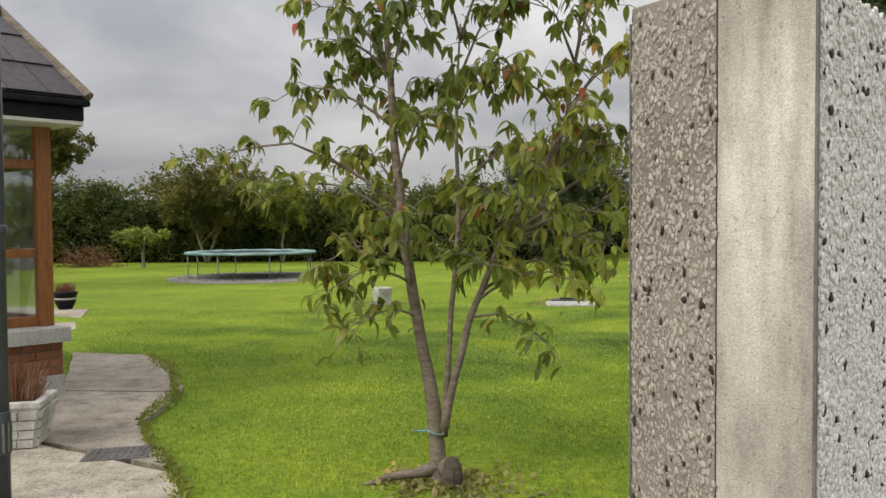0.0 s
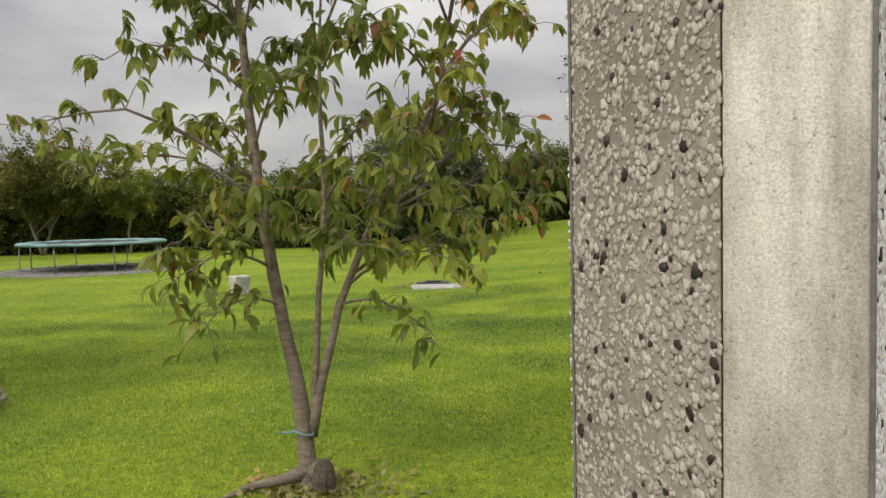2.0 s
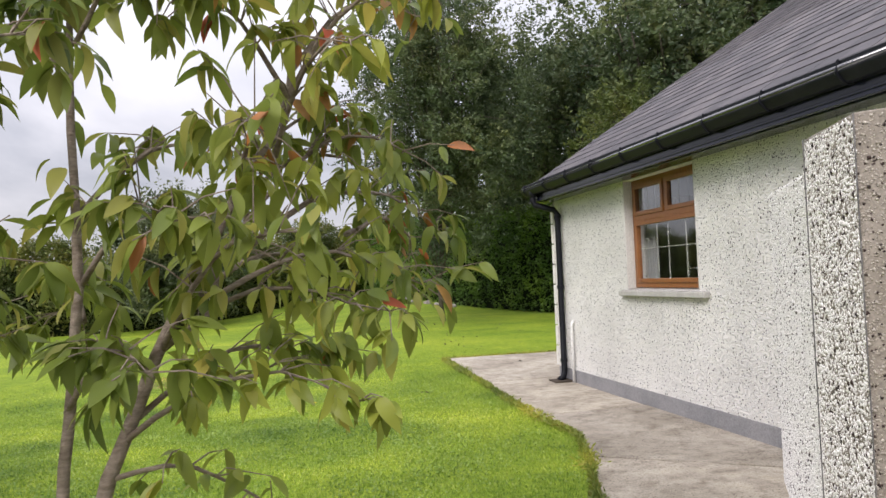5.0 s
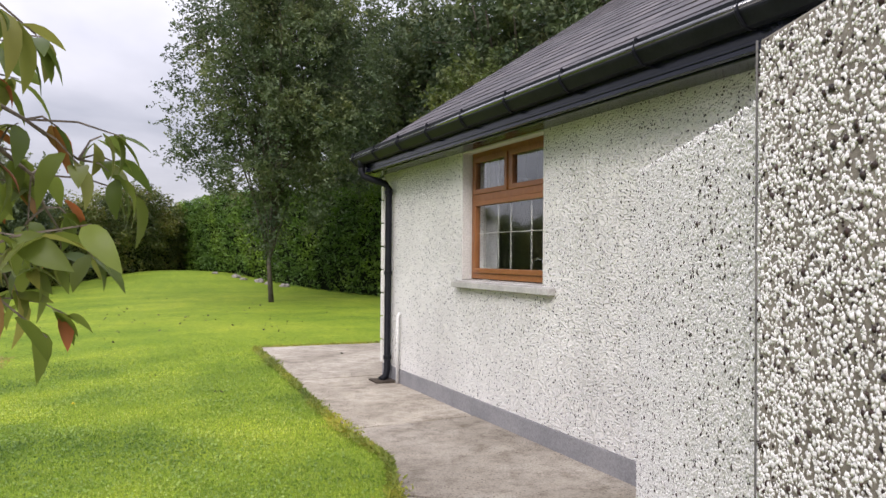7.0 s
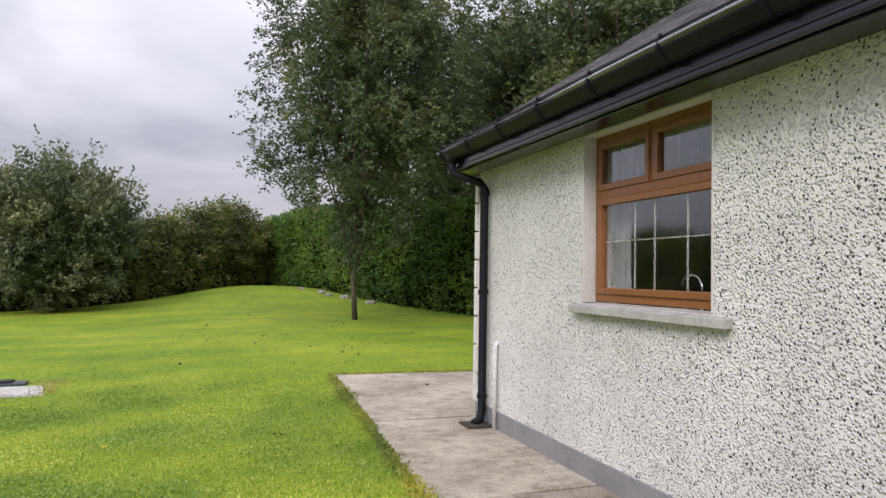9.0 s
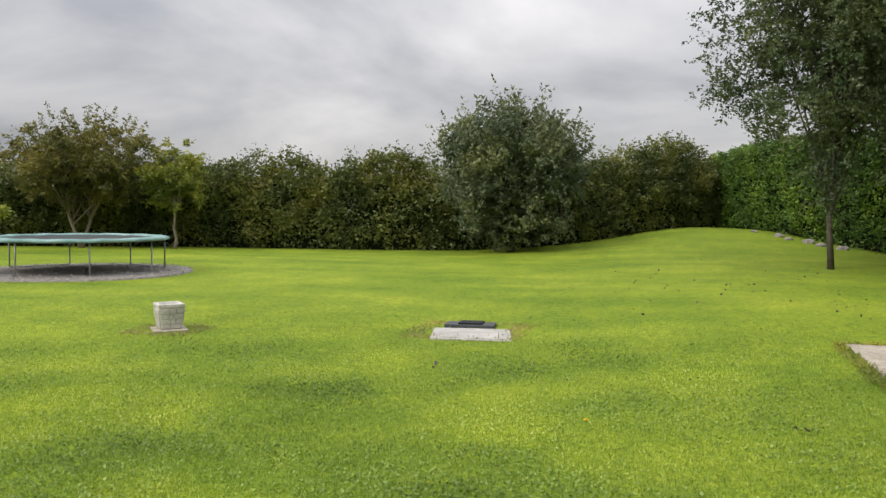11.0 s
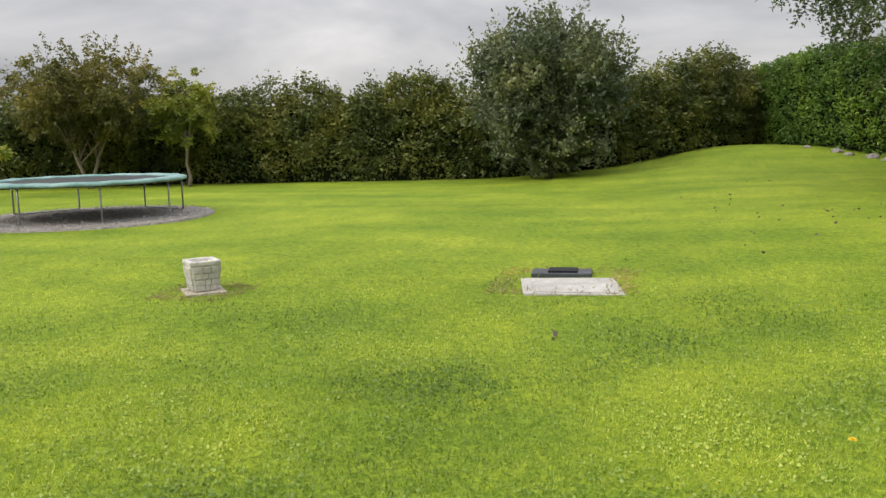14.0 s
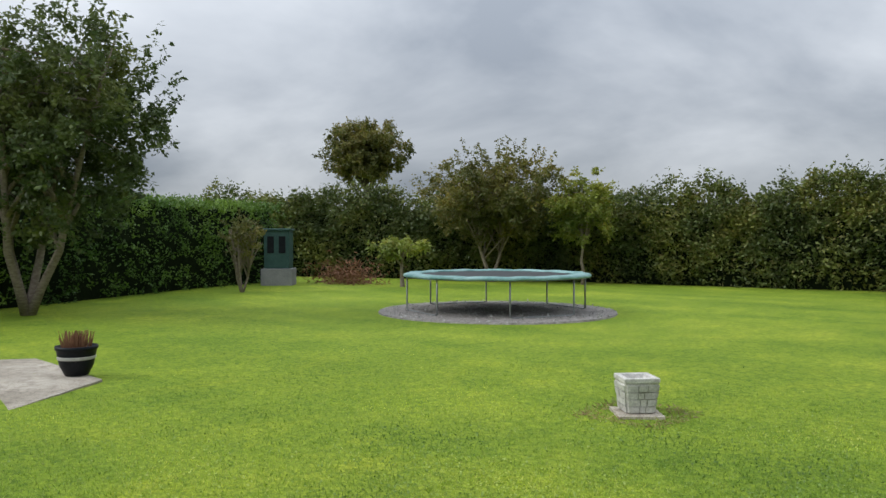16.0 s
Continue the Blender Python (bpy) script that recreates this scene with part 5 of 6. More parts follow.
for a, b in BRANCHES:
    a, b = Vector(a), Vector(b)
    ln = (b - a).length
    line = []
    for k in range(8):
        f = k / 7
        p = a.lerp(b, f) + Vector((0, 0, 0.16 * ln * math.sin(math.pi * f) - 0.05 * f * f))
        p += Vector((noise.noise(p * 5), noise.noise(p * 5 + Vector((3, 7, 1))), noise.noise(p * 5 + Vector((1, 2, 9))))) * 0.05 * f
        line.append(p)
    bm = bmesh.new()
    r0 = 0.006 + 0.007 * ln
    tube(bm, line, [r0 * (1 - 0.8 * k / 7) for k in range(8)], 6)
    part("branch", bm, BARK, cherry, smooth=True)
    for k in range(2, 8):
        d = (line[k] - line[k - 1]).normalized()
        for _ in range(3):
            side = Vector((crs.gauss(0, 1), crs.gauss(0, 1), crs.gauss(0.1, 0.6))).normalized()
            e = line[k] + (side * 0.75 + d * 0.6).normalized() * crs.uniform(0.06, 0.24)
            tube(twig_bm, [line[k], line[k].lerp(e, 0.5) + Vector((0, 0, 0.015)), e], [0.0032, 0.0026, 0.0015], 4)
            for _ in range(crs.randint(1, 2) if line[k].z < 1.0 else crs.randint(4, 7)):
                leaf_spots.append((line[k].lerp(e, crs.uniform(0.6, 1.0)), side, e))
part("fine_growth", twig_bm, BARK, cherry)["kind"] = "stuff"
for line, _ in STEM_LINES:
    for k in range(3, len(line) - 1):
        for _ in range(18 if line[k][2] > 1.2 else 3):
            p = Vector(line[k]).lerp(Vector(line[k + 1]), crs.random())
            s = Vector((crs.gauss(0, 1), crs.gauss(0, 1), crs.gauss(0.2, 0.5))).normalized()
            leaf_spots.append((p + s * crs.uniform(0.03, 0.1), s, p))


def cherry_leaf(curl):
    """A long pointed leaf, folded along its midrib and hanging at the tip."""
    bm = bmesh.new()
    n = 5
    rows = []
    for k in range(n + 1):
        f = k / n
        w = 0.225 * math.sin(math.pi * min(1, f * 0.97 + 0.03)) ** 0.75 * (1.08 - 0.35 * f)
        z = -curl * f * f
        x = f * (1 - 0.18 * curl * f)
        rows.append([bm.verts.new((x, -w, z + 0.3 * w)), bm.verts.new((x, 0, z)), bm.verts.new((x, w, z + 0.3 * w))])
    for r, s in zip(rows, rows[1:]):
        bm.faces.new((r[0], r[1], s[1], s[0]))
        bm.faces.new((r[1], r[2], s[2], s[1]))
    me = bpy.data.meshes.new("leaf")
    bm.to_mesh(me)
    bm.free()
    me.shade_smooth()
    return me


leaf_green = [cherry_leaf(c) for c in (0.25, 0.5, 0.8)]
leaf_red = [cherry_leaf(c) for c in (0.3, 0.6)]
for m_ in leaf_green:
    m_.materials.append(CHERRY_LEAF)
for m_ in leaf_red:
    m_.materials.append(CHERRY_TURN)
leaf_spots = [q for q in leaf_spots if q[0].x < 0.5 or crs.random() < 0.68]
crs.shuffle(leaf_spots)
joined_v, joined_f, base_n = [], [], 0
green_np = []
for m_ in leaf_green:
    green_np.append((np.array([v.co for v in m_.vertices]), np.array([p.vertices[:] for p in m_.polygons])))
for k, (p, s, _) in enumerate(leaf_spots):
    a = math.atan2(s.y, s.x) + crs.gauss(0, 1.0)
    ln = crs.uniform(0.07, 0.12)
    m = Matrix.Translation(p) @ Matrix.Rotation(a, 4, "Z") @ Matrix.Rotation(crs.uniform(-0.1, 1.05), 4, "Y") @ Matrix.Rotation(crs.gauss(0, 0.4), 4, "X") @ Matrix.Diagonal((ln, ln * crs.uniform(0.85, 1.1), ln, 1))
    turning = crs.random() < (0.1 if p.x > 0.3 and p.z > 1.9 else 0.05 if p.x > 1.0 else 0.01)
    if k < 300 or turning:
        o = new("leaf", crs.choice(leaf_red if turning else leaf_green))
        o.parent = cherry
        o.matrix_basis = m
    else:
        V, F = green_np[k % 3]
        V = V @ np.array(m.to_3x3()).T + np.array(m.translation)
        joined_v.append(V)
        joined_f.append(F + base_n)
        base_n += len(V)
for at_, turn_ in (((1.27, 1.13, 1.62), 0.6), ((1.17, 1.33, 1.44), 2.0), ((1.1, 1.0, 1.72), 4.0)):
    o = new("leaf", leaf_red[0])
    o.parent = cherry
    o.matrix_basis = Matrix.Translation(at_) @ Matrix.Rotation(turn_, 4, "Z") @ Matrix.Rotation(0.7, 4, "Y") @ Matrix.Diagonal((0.1, 0.1, 0.1, 1))
    tagged(o, "bright red autumn leaf")
fol = put("foliage", np_mesh("foliage", np.concatenate(joined_v), np.concatenate(joined_f)), CHERRY_LEAF, cherry, smooth=True)
fol["kind"] = "stuff"
mulch = np.column_stack([np.random.default_rng(2).normal(-1.22, 0.22, 500), np.random.default_rng(3).normal(4.28, 0.18, 500), np.full(500, -0.012)])
mulch[:, 2] += np.random.default_rng(5).uniform(0, 0.014, 500)
bare = leaf_cloud("leaf_litter", mulch, 0.045, DRY_MOSS, None, aspect=0.7, droop=0.0)
tagged(bare, "dry moss and leaf litter round the cherry's foot", "litter", kind="stuff")

# ---- trampoline on its gravel bed ----
TC = Vector((-13.5, 23.2))
tz = ground_z(TC.x, TC.y)
bed = thing("gravel_bed", "round bed of grey gravel under the trampoline", "gravel bed", (TC.x, TC.y, tz), kind="structure")
part("gravel_sheet", lathe([(2.75, -0.04), (2.72, 0.015), (2.3, 0.03), (0.5, 0.03)], 40), GRAVEL, bed)
bp_ = []
for _ in range(1500):
    a, r = random.random() * 6.283, 2.7 * math.sqrt(random.random())
    bp_.append((r * math.cos(a), r * math.sin(a), 0.03))
gp = np.array(bp_)
leaf_cloud("gravel_chips", gp, 0.045, CONCRETE_PALE, bed, aspect=0.8, droop=0.0)
tramp = thing("trampoline", "round trampoline with faded teal padding and bare steel legs", "trampoline", (TC.x, TC.y, tz))
tramp.scale = (1, 1, 1.11)
R = 2.1
bm = bmesh.new()
sides, prof = 40, [(R - 0.36, 0.775), (R - 0.3, 0.795), (R - 0.02, 0.8), (R + 0.05, 0.775), (R + 0.06, 0.735), (R + 0.04, 0.73), (R - 0.02, 0.765), (R - 0.36, 0.76)]
rings = []
for r, z in prof:
    rings.append([bm.verts.new((r * math.cos(6.2832 * j / sides), r * math.sin(6.2832 * j / sides), z + 0.008 * math.sin(j * 2.3))) for j in range(sides)])
for a, b in zip(rings, rings[1:] + rings[:1]):
    for j in range(sides):
        bm.faces.new((a[j], a[(j + 1) % sides], b[(j + 1) % sides], b[j]))
bmesh.ops.recalc_face_normals(bm, faces=bm.faces)
part("padding", bm, TEAL, tramp, smooth=True)
part("jumping_mat", lathe([(R - 0.34, 0.755), (R - 0.34, 0.765), (0.4, 0.75)], 40), NET, tramp)
bm = bmesh.new()
tube(bm, [((R - 0.02) * math.cos(k * math.pi / 20), (R - 0.02) * math.sin(k * math.pi / 20), 0.735) for k in range(41)], 0.022, 6, False)
part("frame", bm, STEEL, tramp, smooth=True)
for k in range(4):
    a0 = -0.382 + k * math.pi / 2
    da = 0.393
    p = [Vector(((R - 0.03) * math.cos(a0 + s * da), (R - 0.03) * math.sin(a0 + s * da), 0)) for s in (-1, 1)]
    bm = bmesh.new()
    tube(bm, [p[0] + Vector((0, 0, 0.73)), p[0] + Vector((0, 0, 0.06)), p[0].lerp(p[1], 0.06) + Vector((0, 0, 0.03)), p[0].lerp(p[1], 0.94) + Vector((0, 0, 0.03)), p[1] + Vector((0, 0, 0.06)), p[1] + Vector((0, 0, 0.73))], 0.02, 7)
    part("leg", bm, STEEL, tramp, smooth=True)

# ---- concrete planters and pots ----


def stone_planter(at, turn, size, height, label, group="stone-effect planters"):
    p = thing("planter", label, "planter", at, group=group)
    s = size / 2
    m = Matrix.Rotation(turn, 4, "Z")
    bm = bmesh.new()
    lo, hi, wl_ = 0.74 * s, s, 0.045

    def ring(h, z):
        return [bm.verts.new(m @ Vector((x * h, y * h, z))) for x, y in ((1, 1), (-1, 1), (-1, -1), (1, -1))]
    rs_ = [ring(lo, 0.0), ring(hi * 0.97, height * 0.85), ring(hi * 1.04, height * 0.87), ring(hi * 1.04, height), ring(hi - wl_, height), ring(lo - wl_, height * 0.72)]
    for a, b in zip(rs_, rs_[1:]):
        for j in range(4):
            bm.faces.new((a[j], a[(j + 1) % 4], b[(j + 1) % 4], b[j]))
    bm.faces.new(rs_[0][::-1]); bm.faces.new(rs_[-1])
    bmesh.ops.bevel(bm, geom=[e for e in bm.edges], offset=0.006, segments=1, affect="EDGES")
    part("pot", bm, CAST_STONE, p)
    r_ = random.Random(3)
    for side in range(4):
        rot = m @ Matrix.Rotation(side * math.pi / 2, 4, "Z")
        for row in range(4):
            z0, z1 = height * (0.03 + row * 0.2), height * (0.03 + row * 0.2 + 0.17)
            f0, f1 = lo + (hi * 0.97 - lo) * z0 / (height * 0.85), lo + (hi * 0.97 - lo) * z1 / (height * 0.85)
            cuts = [-1.0, r_.uniform(-0.5, -0.1), r_.uniform(0.15, 0.6), 1.0]
            for c0, c1 in zip(cuts, cuts[1:]):
                bm = bmesh.new()
                vs = []
                for f, z in ((f0, z0), (f1, z1)):
                    for o in (-0.01, 0.014 + r_.uniform(0, 0.008)):
                        for c in (c0 + 0.03, c1 - 0.03):
                            vs.append(bm.verts.new(rot @ Vector((f + o, c * f * 0.97, z))))
                for q in ((2, 3, 7, 6), (0, 2, 6, 4), (1, 5, 7, 3), (4, 6, 7, 5), (0, 1, 3, 2)):
                    bm.faces.new([vs[i] for i in q])
                bmesh.ops.recalc_face_normals(bm, faces=bm.faces)
                part("block", bm, CAST_STONE, p)
    part("soil", lathe([(lo * 1.2, height * 0.7), (lo * 1.2, height * 0.76), (0.05, height * 0.78)], 4, turn=turn + math.pi / 4), SOIL, p)
    return p


gz = ground_z(-6.05, 15.85)
base_slab = part("paving_slab", prism([(-6.32, 15.83), (-6.03, 15.5), (-5.7, 15.78), (-5.98, 16.1)], gz - 0.05, gz + 0.03, 0.006), CONCRETE)
tagged(base_slab, "worn concrete slab under the lawn planter", "slab")
stone_planter((-6.02, 15.82, gz + 0.03), 0.82, 0.33, 0.34, "square stone-effect concrete planter on the lawn, empty")
pl = stone_planter((-4.27, 4.22, 0.03), 0.5, 0.4, 0.32, "pale stone-effect planter with dry heather on the path")
bm = bmesh.new()
for k in range(170):
    a, r = random.random() * 6.283, random.random() * 0.15
    h = random.uniform(0.12, 0.3)
    tube(bm, [(r * math.cos(a), r * math.sin(a), 0.25), (1.3 * r * math.cos(a), 1.3 * r * math.sin(a), 0.26 + h * 0.6), (1.6 * r * math.cos(a) + random.gauss(0, 0.02), 1.6 * r * math.sin(a) + random.gauss(0, 0.02), 0.28 + h)], [0.004, 0.0035, 0.002], 4)
part("heather", bm, DRY, pl, "dry brown heather stems")
pz = ground_z(-11.85, 13.0) + 0.03
pot = thing("flower_pot", "black glazed pot with a pale band and brown heather", "flower pot", (-11.85, 13.0, pz))
part("pot", lathe([(0.13, 0), (0.19, 0.12), (0.215, 0.25), (0.225, 0.3), (0.24, 0.31), (0.24, 0.35), (0.21, 0.35), (0.2, 0.3)], 24), GUTTER, pot, smooth=True)
part("band", lathe([(0.205, 0.19), (0.212, 0.195), (0.217, 0.225), (0.211, 0.23)], 24), CONCRETE_PALE, pot)
bm = bmesh.new()
for k in range(220):
    a, r = random.random() * 6.283, random.random() * 0.16
    h = random.uniform(0.1, 0.22)
    tube(bm, [(r * math.cos(a), r * math.sin(a), 0.29), (1.3 * r * math.cos(a), 1.3 * r * math.sin(a), 0.31 + h)], [0.006, 0.003], 4)
part("heather", bm, DRY, pot, "brown heather")

# ---- tank cover on the lawn ----
gz = ground_z(-2.2, 17.1)
cover = thing("manhole_slab", "pale square concrete access slab set in the lawn", "concrete slab", (-2.06, 16.62, gz))
part("slab", prism([(-0.4, -0.48), (0.65, -0.42), (0.48, 0.5), (-0.56, 0.36)], -0.06, 0.03, 0.008), CONCRETE_PALE, cover)
part("raised_panel", prism([(-0.3, -0.42), (0.58, -0.37), (0.43, 0.44), (-0.44, 0.32)], 0.02, 0.042, 0.006), CONCRETE_PALE, cover)
lid = thing("tank_lid", "dark slate-grey moulded tank cover with a black lid", "cover", (-2.17, 17.36, gz))
part("kerb", prism([(-0.36, -0.18), (0.34, -0.12), (0.32, 0.2), (-0.38, 0.14)], -0.06, 0.055, 0.012), GREY_PIPE, lid)
part("cover_plate", prism([(-0.17, -0.14), (0.17, -0.11), (0.16, 0.14), (-0.18, 0.11)], 0.05, 0.08, 0.01), GUTTER, lid)

# manhole cover in the path
mh = thing("manhole_cover", "grey patterned iron manhole cover in the path", "manhole cover", (-3.44, 4.2, 0.03))
mrot = Matrix.Rotation(0.5, 4, "Z")
bm = boxed(-0.2, 0.2, -0.14, 0.14, -0.03, 0.008, bevel=0.004)
bm.transform(mrot)
part("plate", bm, IRON, mh)
for i in range(9):
    for j in range(6):
        bm = boxed(-0.175 + i * 0.041, -0.15 + i * 0.041, -0.115 + j * 0.041, -0.09 + j * 0.041, 0.008, 0.013)
        bm.transform(mrot)
        part("stud", bm, IRON, mh)

# ---- play house by the hedge ----
sx, sy = -25.6, 25.9
sz = ground_z(sx, sy)
hut = thing("play_hut", "small dark green hut on a block base by the hedge", "garden hut", (sx, sy, sz))
hm = Matrix.Rotation(0.75, 4, "Z")
for nm, a, mt in (("base", (-0.55, 0.55, -0.5, 0.5, -0.1, 0.6), PLINTH), ("cabin", (-0.45, 0.45, -0.4, 0.4, 0.6, 1.95), GREEN_PLAY), ("roof", (-0.5, 0.5, -0.46, 0.46, 1.95, 2.03), GREEN_PLAY)):
    bm = boxed(*a, bevel=0.02)
    bm.transform(hm)
    part(nm, bm, mt, hut)
for k in (-0.21, 0.2):
    bm = boxed(k - 0.12, k + 0.12, -0.415, -0.398, 1.15, 1.75)
    bm.transform(hm)
    part("window", bm, GUTTER, hut)
pile = thing("brush_pile", "heap of rusty brown clippings by the hedge", "brush pile", (-24.6, 28.2, ground_z(-24.6, 28.2)))
pp = np.random.default_rng(4).normal(size=(1800, 3)) * (0.75, 0.5, 0.3) + (0, 0, 0.25)
pp[:, 2] = np.abs(pp[:, 2])
leaf_cloud("brush", pp, 0.16, DRY, pile, aspect=0.25)

# small litter on the lawn
for x, y, s in ((-1.95, 14.4, 0.11), (1.2, 12.4, 0.09), (0.6, 14.0, 0.06)):
    l_ = leaf_cloud("fallen_leaf", np.array([(x, y, ground_z(x, y) + 0.03), (x + 0.04, y, ground_z(x, y) + 0.03)]), s, BARK_DARK, None, kind="")
    tagged(l_, "dark fallen leaf lying on the lawn", "leaf", group="fallen leaves on the lawn")
dead = leaf_cloud("dry_grass_clump", np.array([(0.67 + random.gauss(0, 0.11), 6.53 + random.gauss(0, 0.06), 0.005 + random.random() * 0.03) for _ in range(160)]), 0.07, APPLE_LEAF, None, aspect=0.2)
tagged(dead, "clump of yellowed dead grass", "dry grass", kind="stuff")

# dead leaves scattered under the young tree
dl = np.random.default_rng(41)
dpts = np.array([(x, y, ground_z(x, y) + 0.02) for x, y in zip(dl.normal(3.2, 2.4, 130), dl.normal(23.0, 3.6, 130))])
scatter = leaf_cloud("fallen_leaves", dpts, 0.055, BARK_DARK, None, aspect=0.6, droop=-0.1)
tagged(scatter, "dark dead leaves scattered over the lawn under the young tree", "leaves", kind="stuff")


def rock(x, y, r, seed):
    bm = bmesh.new()
    bmesh.ops.create_icosphere(bm, subdivisions=3, radius=r)
    for v in bm.verts:
        v.co *= 1 + 0.35 * noise.noise(v.co * (1.6 / r) + Vector((seed, 0, 0)))
        v.co.z *= 0.55
    for v in bm.verts:
        v.co.z = max(v.co.z, -0.25 * r)
    o = part("rock", bm, GRAVEL, None, smooth=True)
    o.location = (x, y, ground_z(x, y) + 0.12 * r)
    tagged(o, "low weathered grey field stone at the foot of the hedge", "rock", group="stones along the hedge foot")


for k, (x, y, r) in enumerate(((4.9, 42.2, 0.22), (5.6, 40.4, 0.3), (5.75, 39.2, 0.24), (6.3, 38.3, 0.34), (6.5, 37.2, 0.26), (7.0, 36.2, 0.3))):
    rock(x, y, r * 0.7, k)


def dandelion(x, y):
    z = ground_z(x, y)
    d = thing("dandelion", "small yellow dandelion flower standing in the lawn", "flower", (x, y, z))
    bm = bmesh.new()
    tube(bm, [(0, 0, -0.01), (0.004, 0.002, 0.03), (0.002, 0.004, 0.06)], 0.0022, 6)
    part("stem", bm, BLADES, d)
    bm = bmesh.new()
    for ring_, (r, h, nn_) in enumerate(((0.021, 0.062, 16), (0.014, 0.067, 12), (0.007, 0.07, 7))):
        for j in range(nn_):
            a = 6.2832 * j / nn_ + ring_ * 0.3
            w = 0.0035
            ca, sa = math.cos(a), math.sin(a)
            q = [bm.verts.new((-sa * w * t_ + ca * e_, ca * w * t_ + sa * e_, h - 0.006 * (1 - e_ / r))) for e_, t_ in ((0.001, -0.4), (r, -1), (r * 1.05, 0), (r, 1), (0.001, 0.4))]
            bm.faces.new(q)
    part("petals", bm, YELLOW, d, "bright yellow petals")


dandelion(-0.23, 12.25)
# worn, mossy fringe where the lawn meets the path
fringe = []
for line in ([(0.2, 3.8), (0.47, 4.7), (0.65, 5.35), (0.98, 6.05), (1.35, 6.85), (1.74, 7.9), (2.0, 8.8), (1.97, 9.8), (2.02, 11.0), (2.12, 12.5), (2.2, 14.0), (2.3, 16.0), (6.4, 16.05)], [(-2.07, 2.92), (-2.55, 3.66), (-2.86, 4.0), (-3.4, 4.5), (-3.85, 5.0), (-4.2, 5.93), (-4.9, 6.85), (-5.75, 7.62)]):
    for a, b in zip(line, line[1:]):
        a, b = Vector(a), Vector(b)
        for _ in range(int((b - a).length * 650)):
            c = a.lerp(b, random.random())
            w = max(0.0, 0.5 + noise.noise((c.x * 1.3, c.y * 1.3, 6.0)))
            fringe.append((c.x + random.gauss(-0.03, 0.06 * w), c.y + random.gauss(0, 0.06 * w), 0.012 + random.random() * 0.018))
edge = leaf_cloud("edge_moss", np.array(fringe), 0.045, APPLE_LEAF, None, aspect=0.3, droop=-0.3)
tagged(edge, "yellowed grass and moss along the broken edge of the path", "moss", kind="stuff")

# ---- worn dry grass round the things set in the lawn ----
dg = np.random.default_rng(31)
for cx_, cy_, hx_, hy_, n_ in ((-2.12, 16.95, 0.68, 0.72, 1500), (-6.0, 15.8, 0.4, 0.4, 700)):
    q = np.column_stack([dg.uniform(-1.25, 1.25, n_ * 3), dg.uniform(-1.25, 1.25, n_ * 3)])
    rr = np.maximum(np.abs(q[:, 0]), np.abs(q[:, 1])) + dg.normal(0, 0.12, len(q))
    q = q[(rr > 0.8) & (rr < 1.12)][:n_]
    dp = np.array([(cx_ + a * hx_, cy_ + b * hy_, ground_z(cx_ + a * hx_, cy_ + b * hy_) + 0.008) for a, b in q])
    worn_ = leaf_cloud("dry_grass", dp, 0.06, DRY_MOSS, None, aspect=0.18, droop=0.0)
    tagged(worn_, "yellow-brown worn grass round a concrete thing in the lawn", "dry grass", kind="stuff")

# ---- clover and grass blades near the walk ----
cg = np.random.default_rng(12)
cp = np.column_stack([cg.normal(-1.8, 2.8, 110000), cg.normal(11.0, 2.8, 110000)])
patchy = np.array([noise.noise((x * 0.8, y * 0.8, 3.0)) + 0.5 * noise.noise((x * 3, y * 3, 8.0)) for x, y in cp])
cp = cp[(patchy + cg.normal(0, 0.25, len(cp)) > 0.0) & (cp[:, 0] < 1.4 + 0.04 * cp[:, 1]) & (cp[:, 1] > 5)]
cp = cp[~((cp[:, 0] > -2.68) & (cp[:, 0] < -1.38) & (cp[:, 1] > 16.1) & (cp[:, 1] < 17.6))]
cl_ = np.column_stack([cp, [ground_z(x, y) + 0.012 for x, y in cp]])
clover = leaf_cloud("clover", cl_, 0.018, CLOVER, None, aspect=0.95, droop=-0.25)
tagged(clover, "small pale clover leaves growing in the lawn", "clover", kind="stuff")



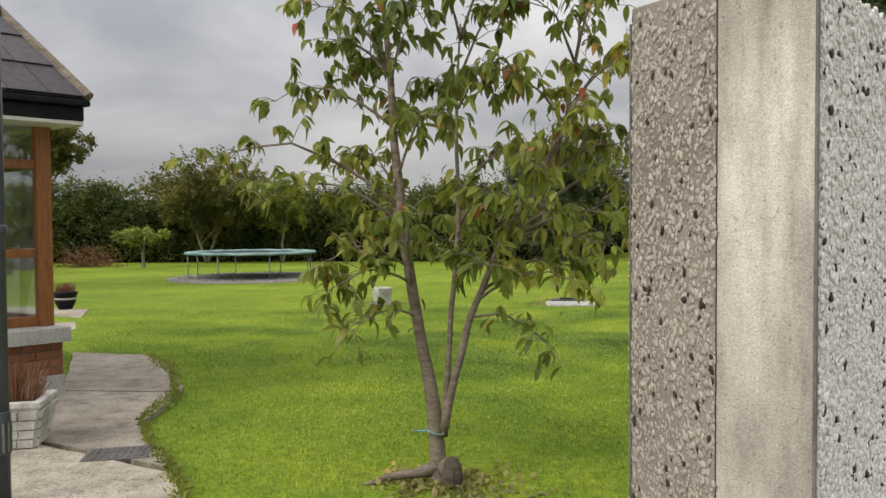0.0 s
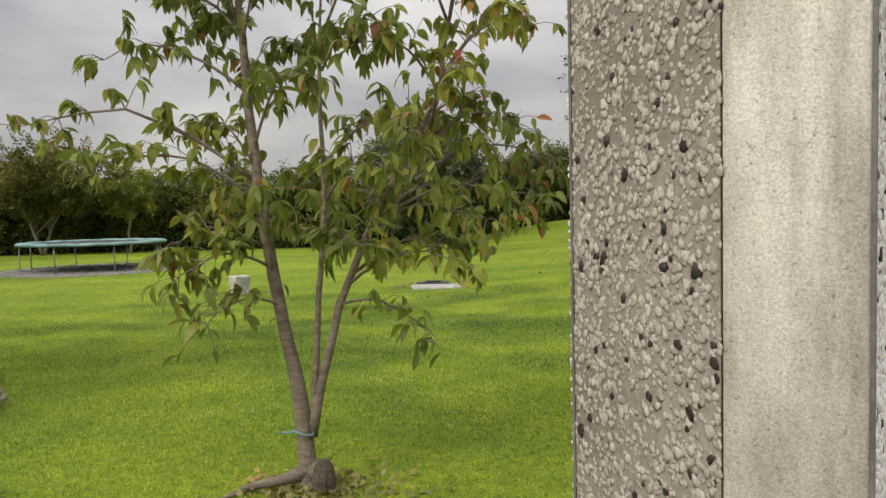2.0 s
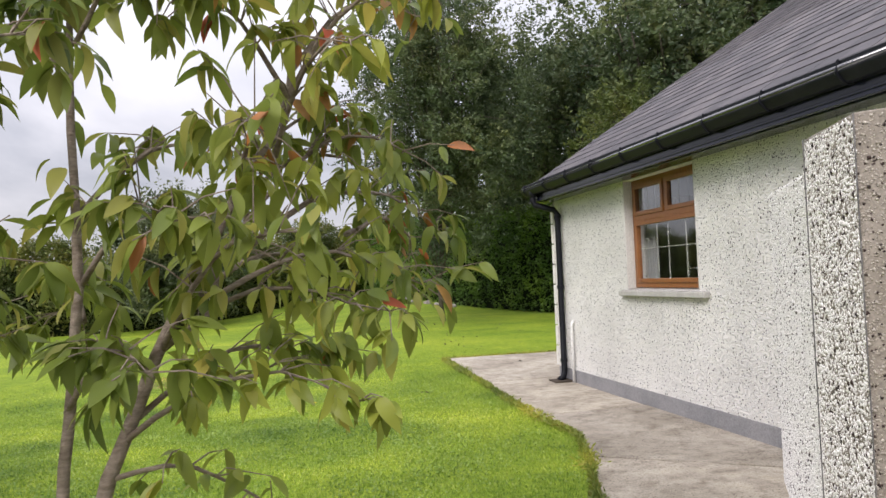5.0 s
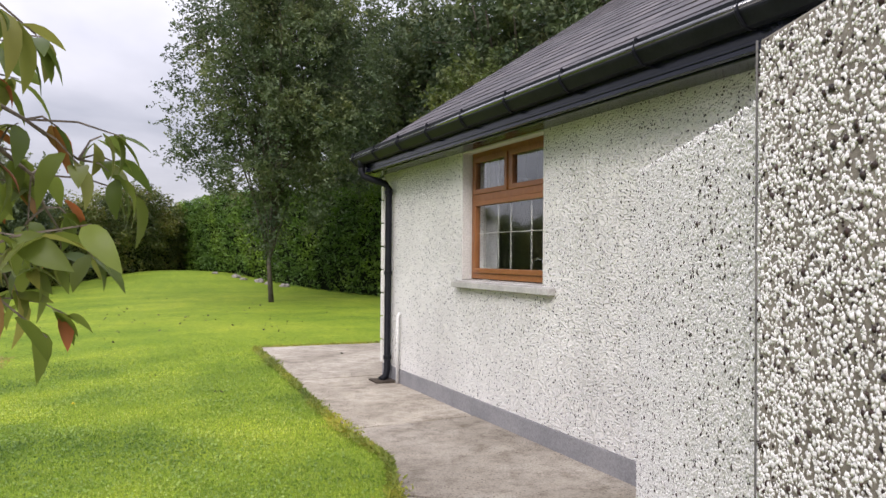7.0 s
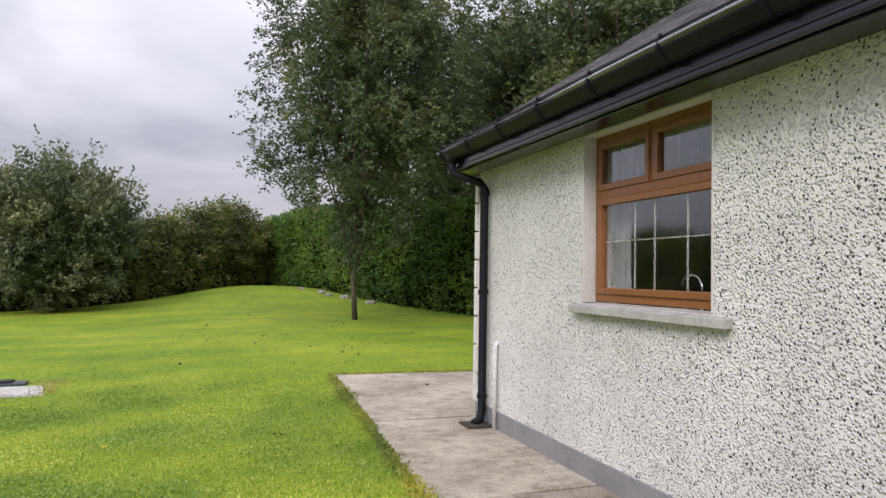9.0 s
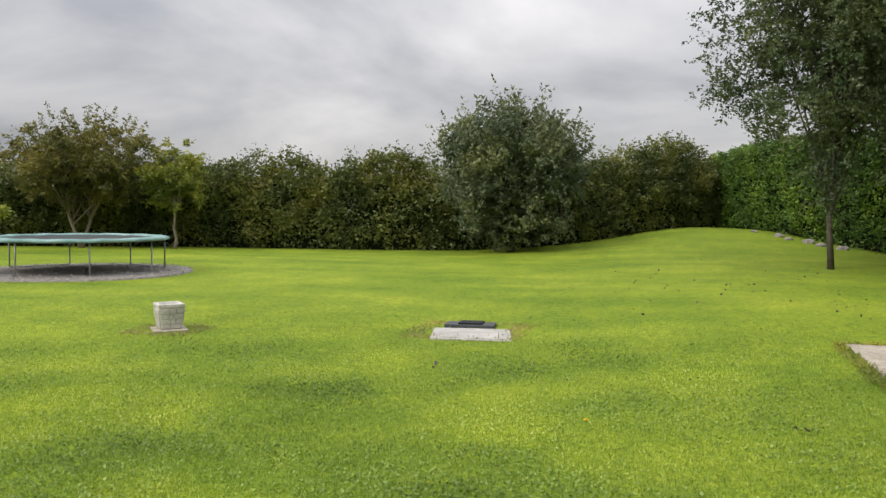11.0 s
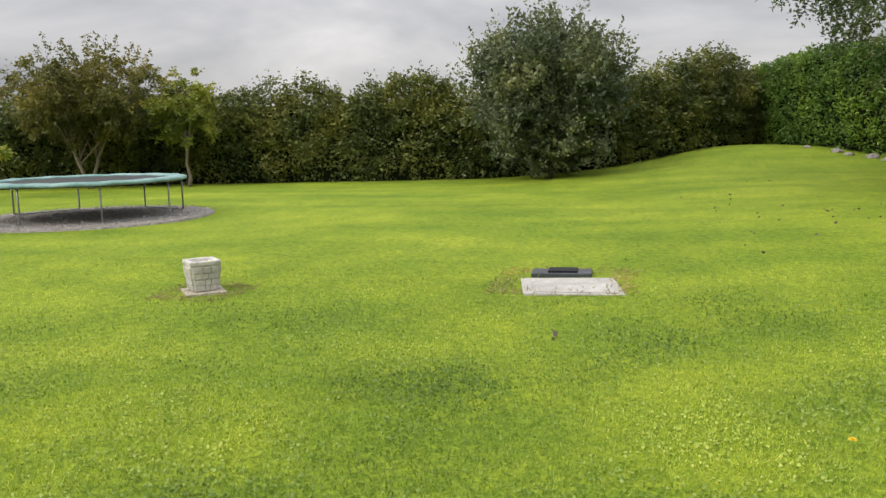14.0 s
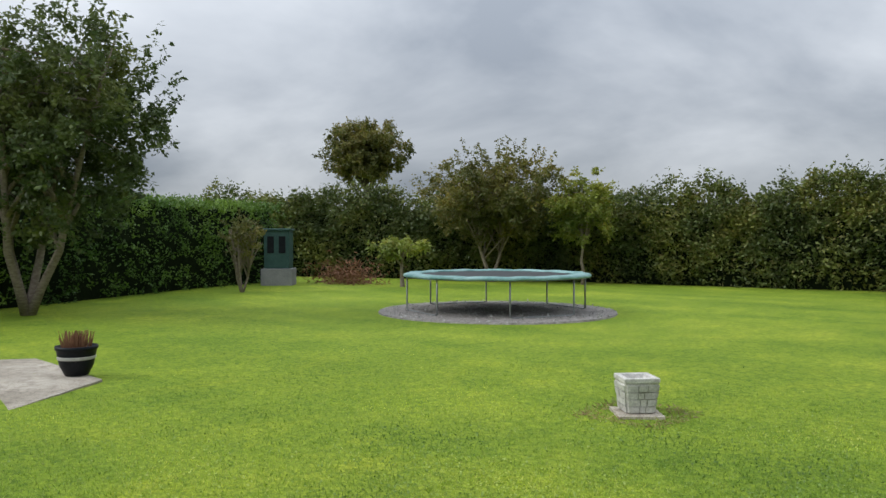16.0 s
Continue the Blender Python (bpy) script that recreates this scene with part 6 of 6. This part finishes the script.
def turf(n, x0, x1, y0, y1, h, w):
    g = np.random.default_rng(9)
    P = np.column_stack([g.uniform(x0, x1, n * 2), g.uniform(y0, y1, n * 2)])
    bad = (P[:, 0] + 1.25) ** 2 + (P[:, 1] - 4.3) ** 2 < 0.25
    bad |= (P[:, 0] > 3.0) & (P[:, 1] < 12.6)
    bad |= (P[:, 0] > -2.68) & (P[:, 0] < -1.38) & (P[:, 1] > 16.1) & (P[:, 1] < 17.6)
    fade = np.exp(-np.maximum(0, np.hypot((P[:, 0] + 1.5) / 1.15, P[:, 1] - 9.5) - 3.5) / 2.4)
    bad |= g.random(len(P)) > fade
    for s in PATH_SLABS:
        hit = np.zeros(len(P), bool)
        for k in range(len(s)):
            (xa, ya), (xb, yb) = s[k - 1], s[k]
            if ya != yb:
                hit ^= ((ya > P[:, 1]) != (yb > P[:, 1])) & (P[:, 0] < (xb - xa) * (P[:, 1] - ya) / (yb - ya) + xa)
        bad |= hit
    P = P[~bad][:n]
    grid = {}
    cell = np.floor(P / 0.4).astype(int)
    z = np.empty(len(P))
    for key, (cx, cy) in zip(map(tuple, cell), cell):
        if key not in grid:
            z00, zx, zy = ground_z(cx * 0.4, cy * 0.4), ground_z(cx * 0.4 + 0.4, cy * 0.4), ground_z(cx * 0.4, cy * 0.4 + 0.4)
            grid[key] = (z00, (zx - z00) / 0.4, (zy - z00) / 0.4)
    co = np.array([grid[k] for k in map(tuple, cell)])
    z = co[:, 0] + co[:, 1] * (P[:, 0] - cell[:, 0] * 0.4) + co[:, 2] * (P[:, 1] - cell[:, 1] * 0.4) - 0.004
    P = np.column_stack([P, z])
    n = len(P)
    a = g.uniform(0, 6.283, n)
    hh = h * g.uniform(0.5, 1.3, n)
    ww = w * g.uniform(0.7, 1.3, n)
    s = np.column_stack([np.cos(a), np.sin(a), np.zeros(n)])
    b = a + 1.57 + g.normal(0, 0.5, n)
    lean = np.column_stack([np.cos(b) * g.uniform(0.2, 1.1, n), np.sin(b) * g.uniform(0.2, 1.1, n), np.ones(n)]) * hh[:, None]
    V = np.stack([P - s * ww[:, None], P + s * ww[:, None], P + lean], 1).reshape(-1, 3)
    return np_mesh("grass", V, np.arange(3 * n).reshape(-1, 3))


for args in ((460000, -11.5, 5.0, 2.4, 18, 0.027, 0.004),):
    gr = put("grass", turf(*args), BLADES)
    tagged(gr, "short mown grass blades of the lawn", "grass", kind="stuff")
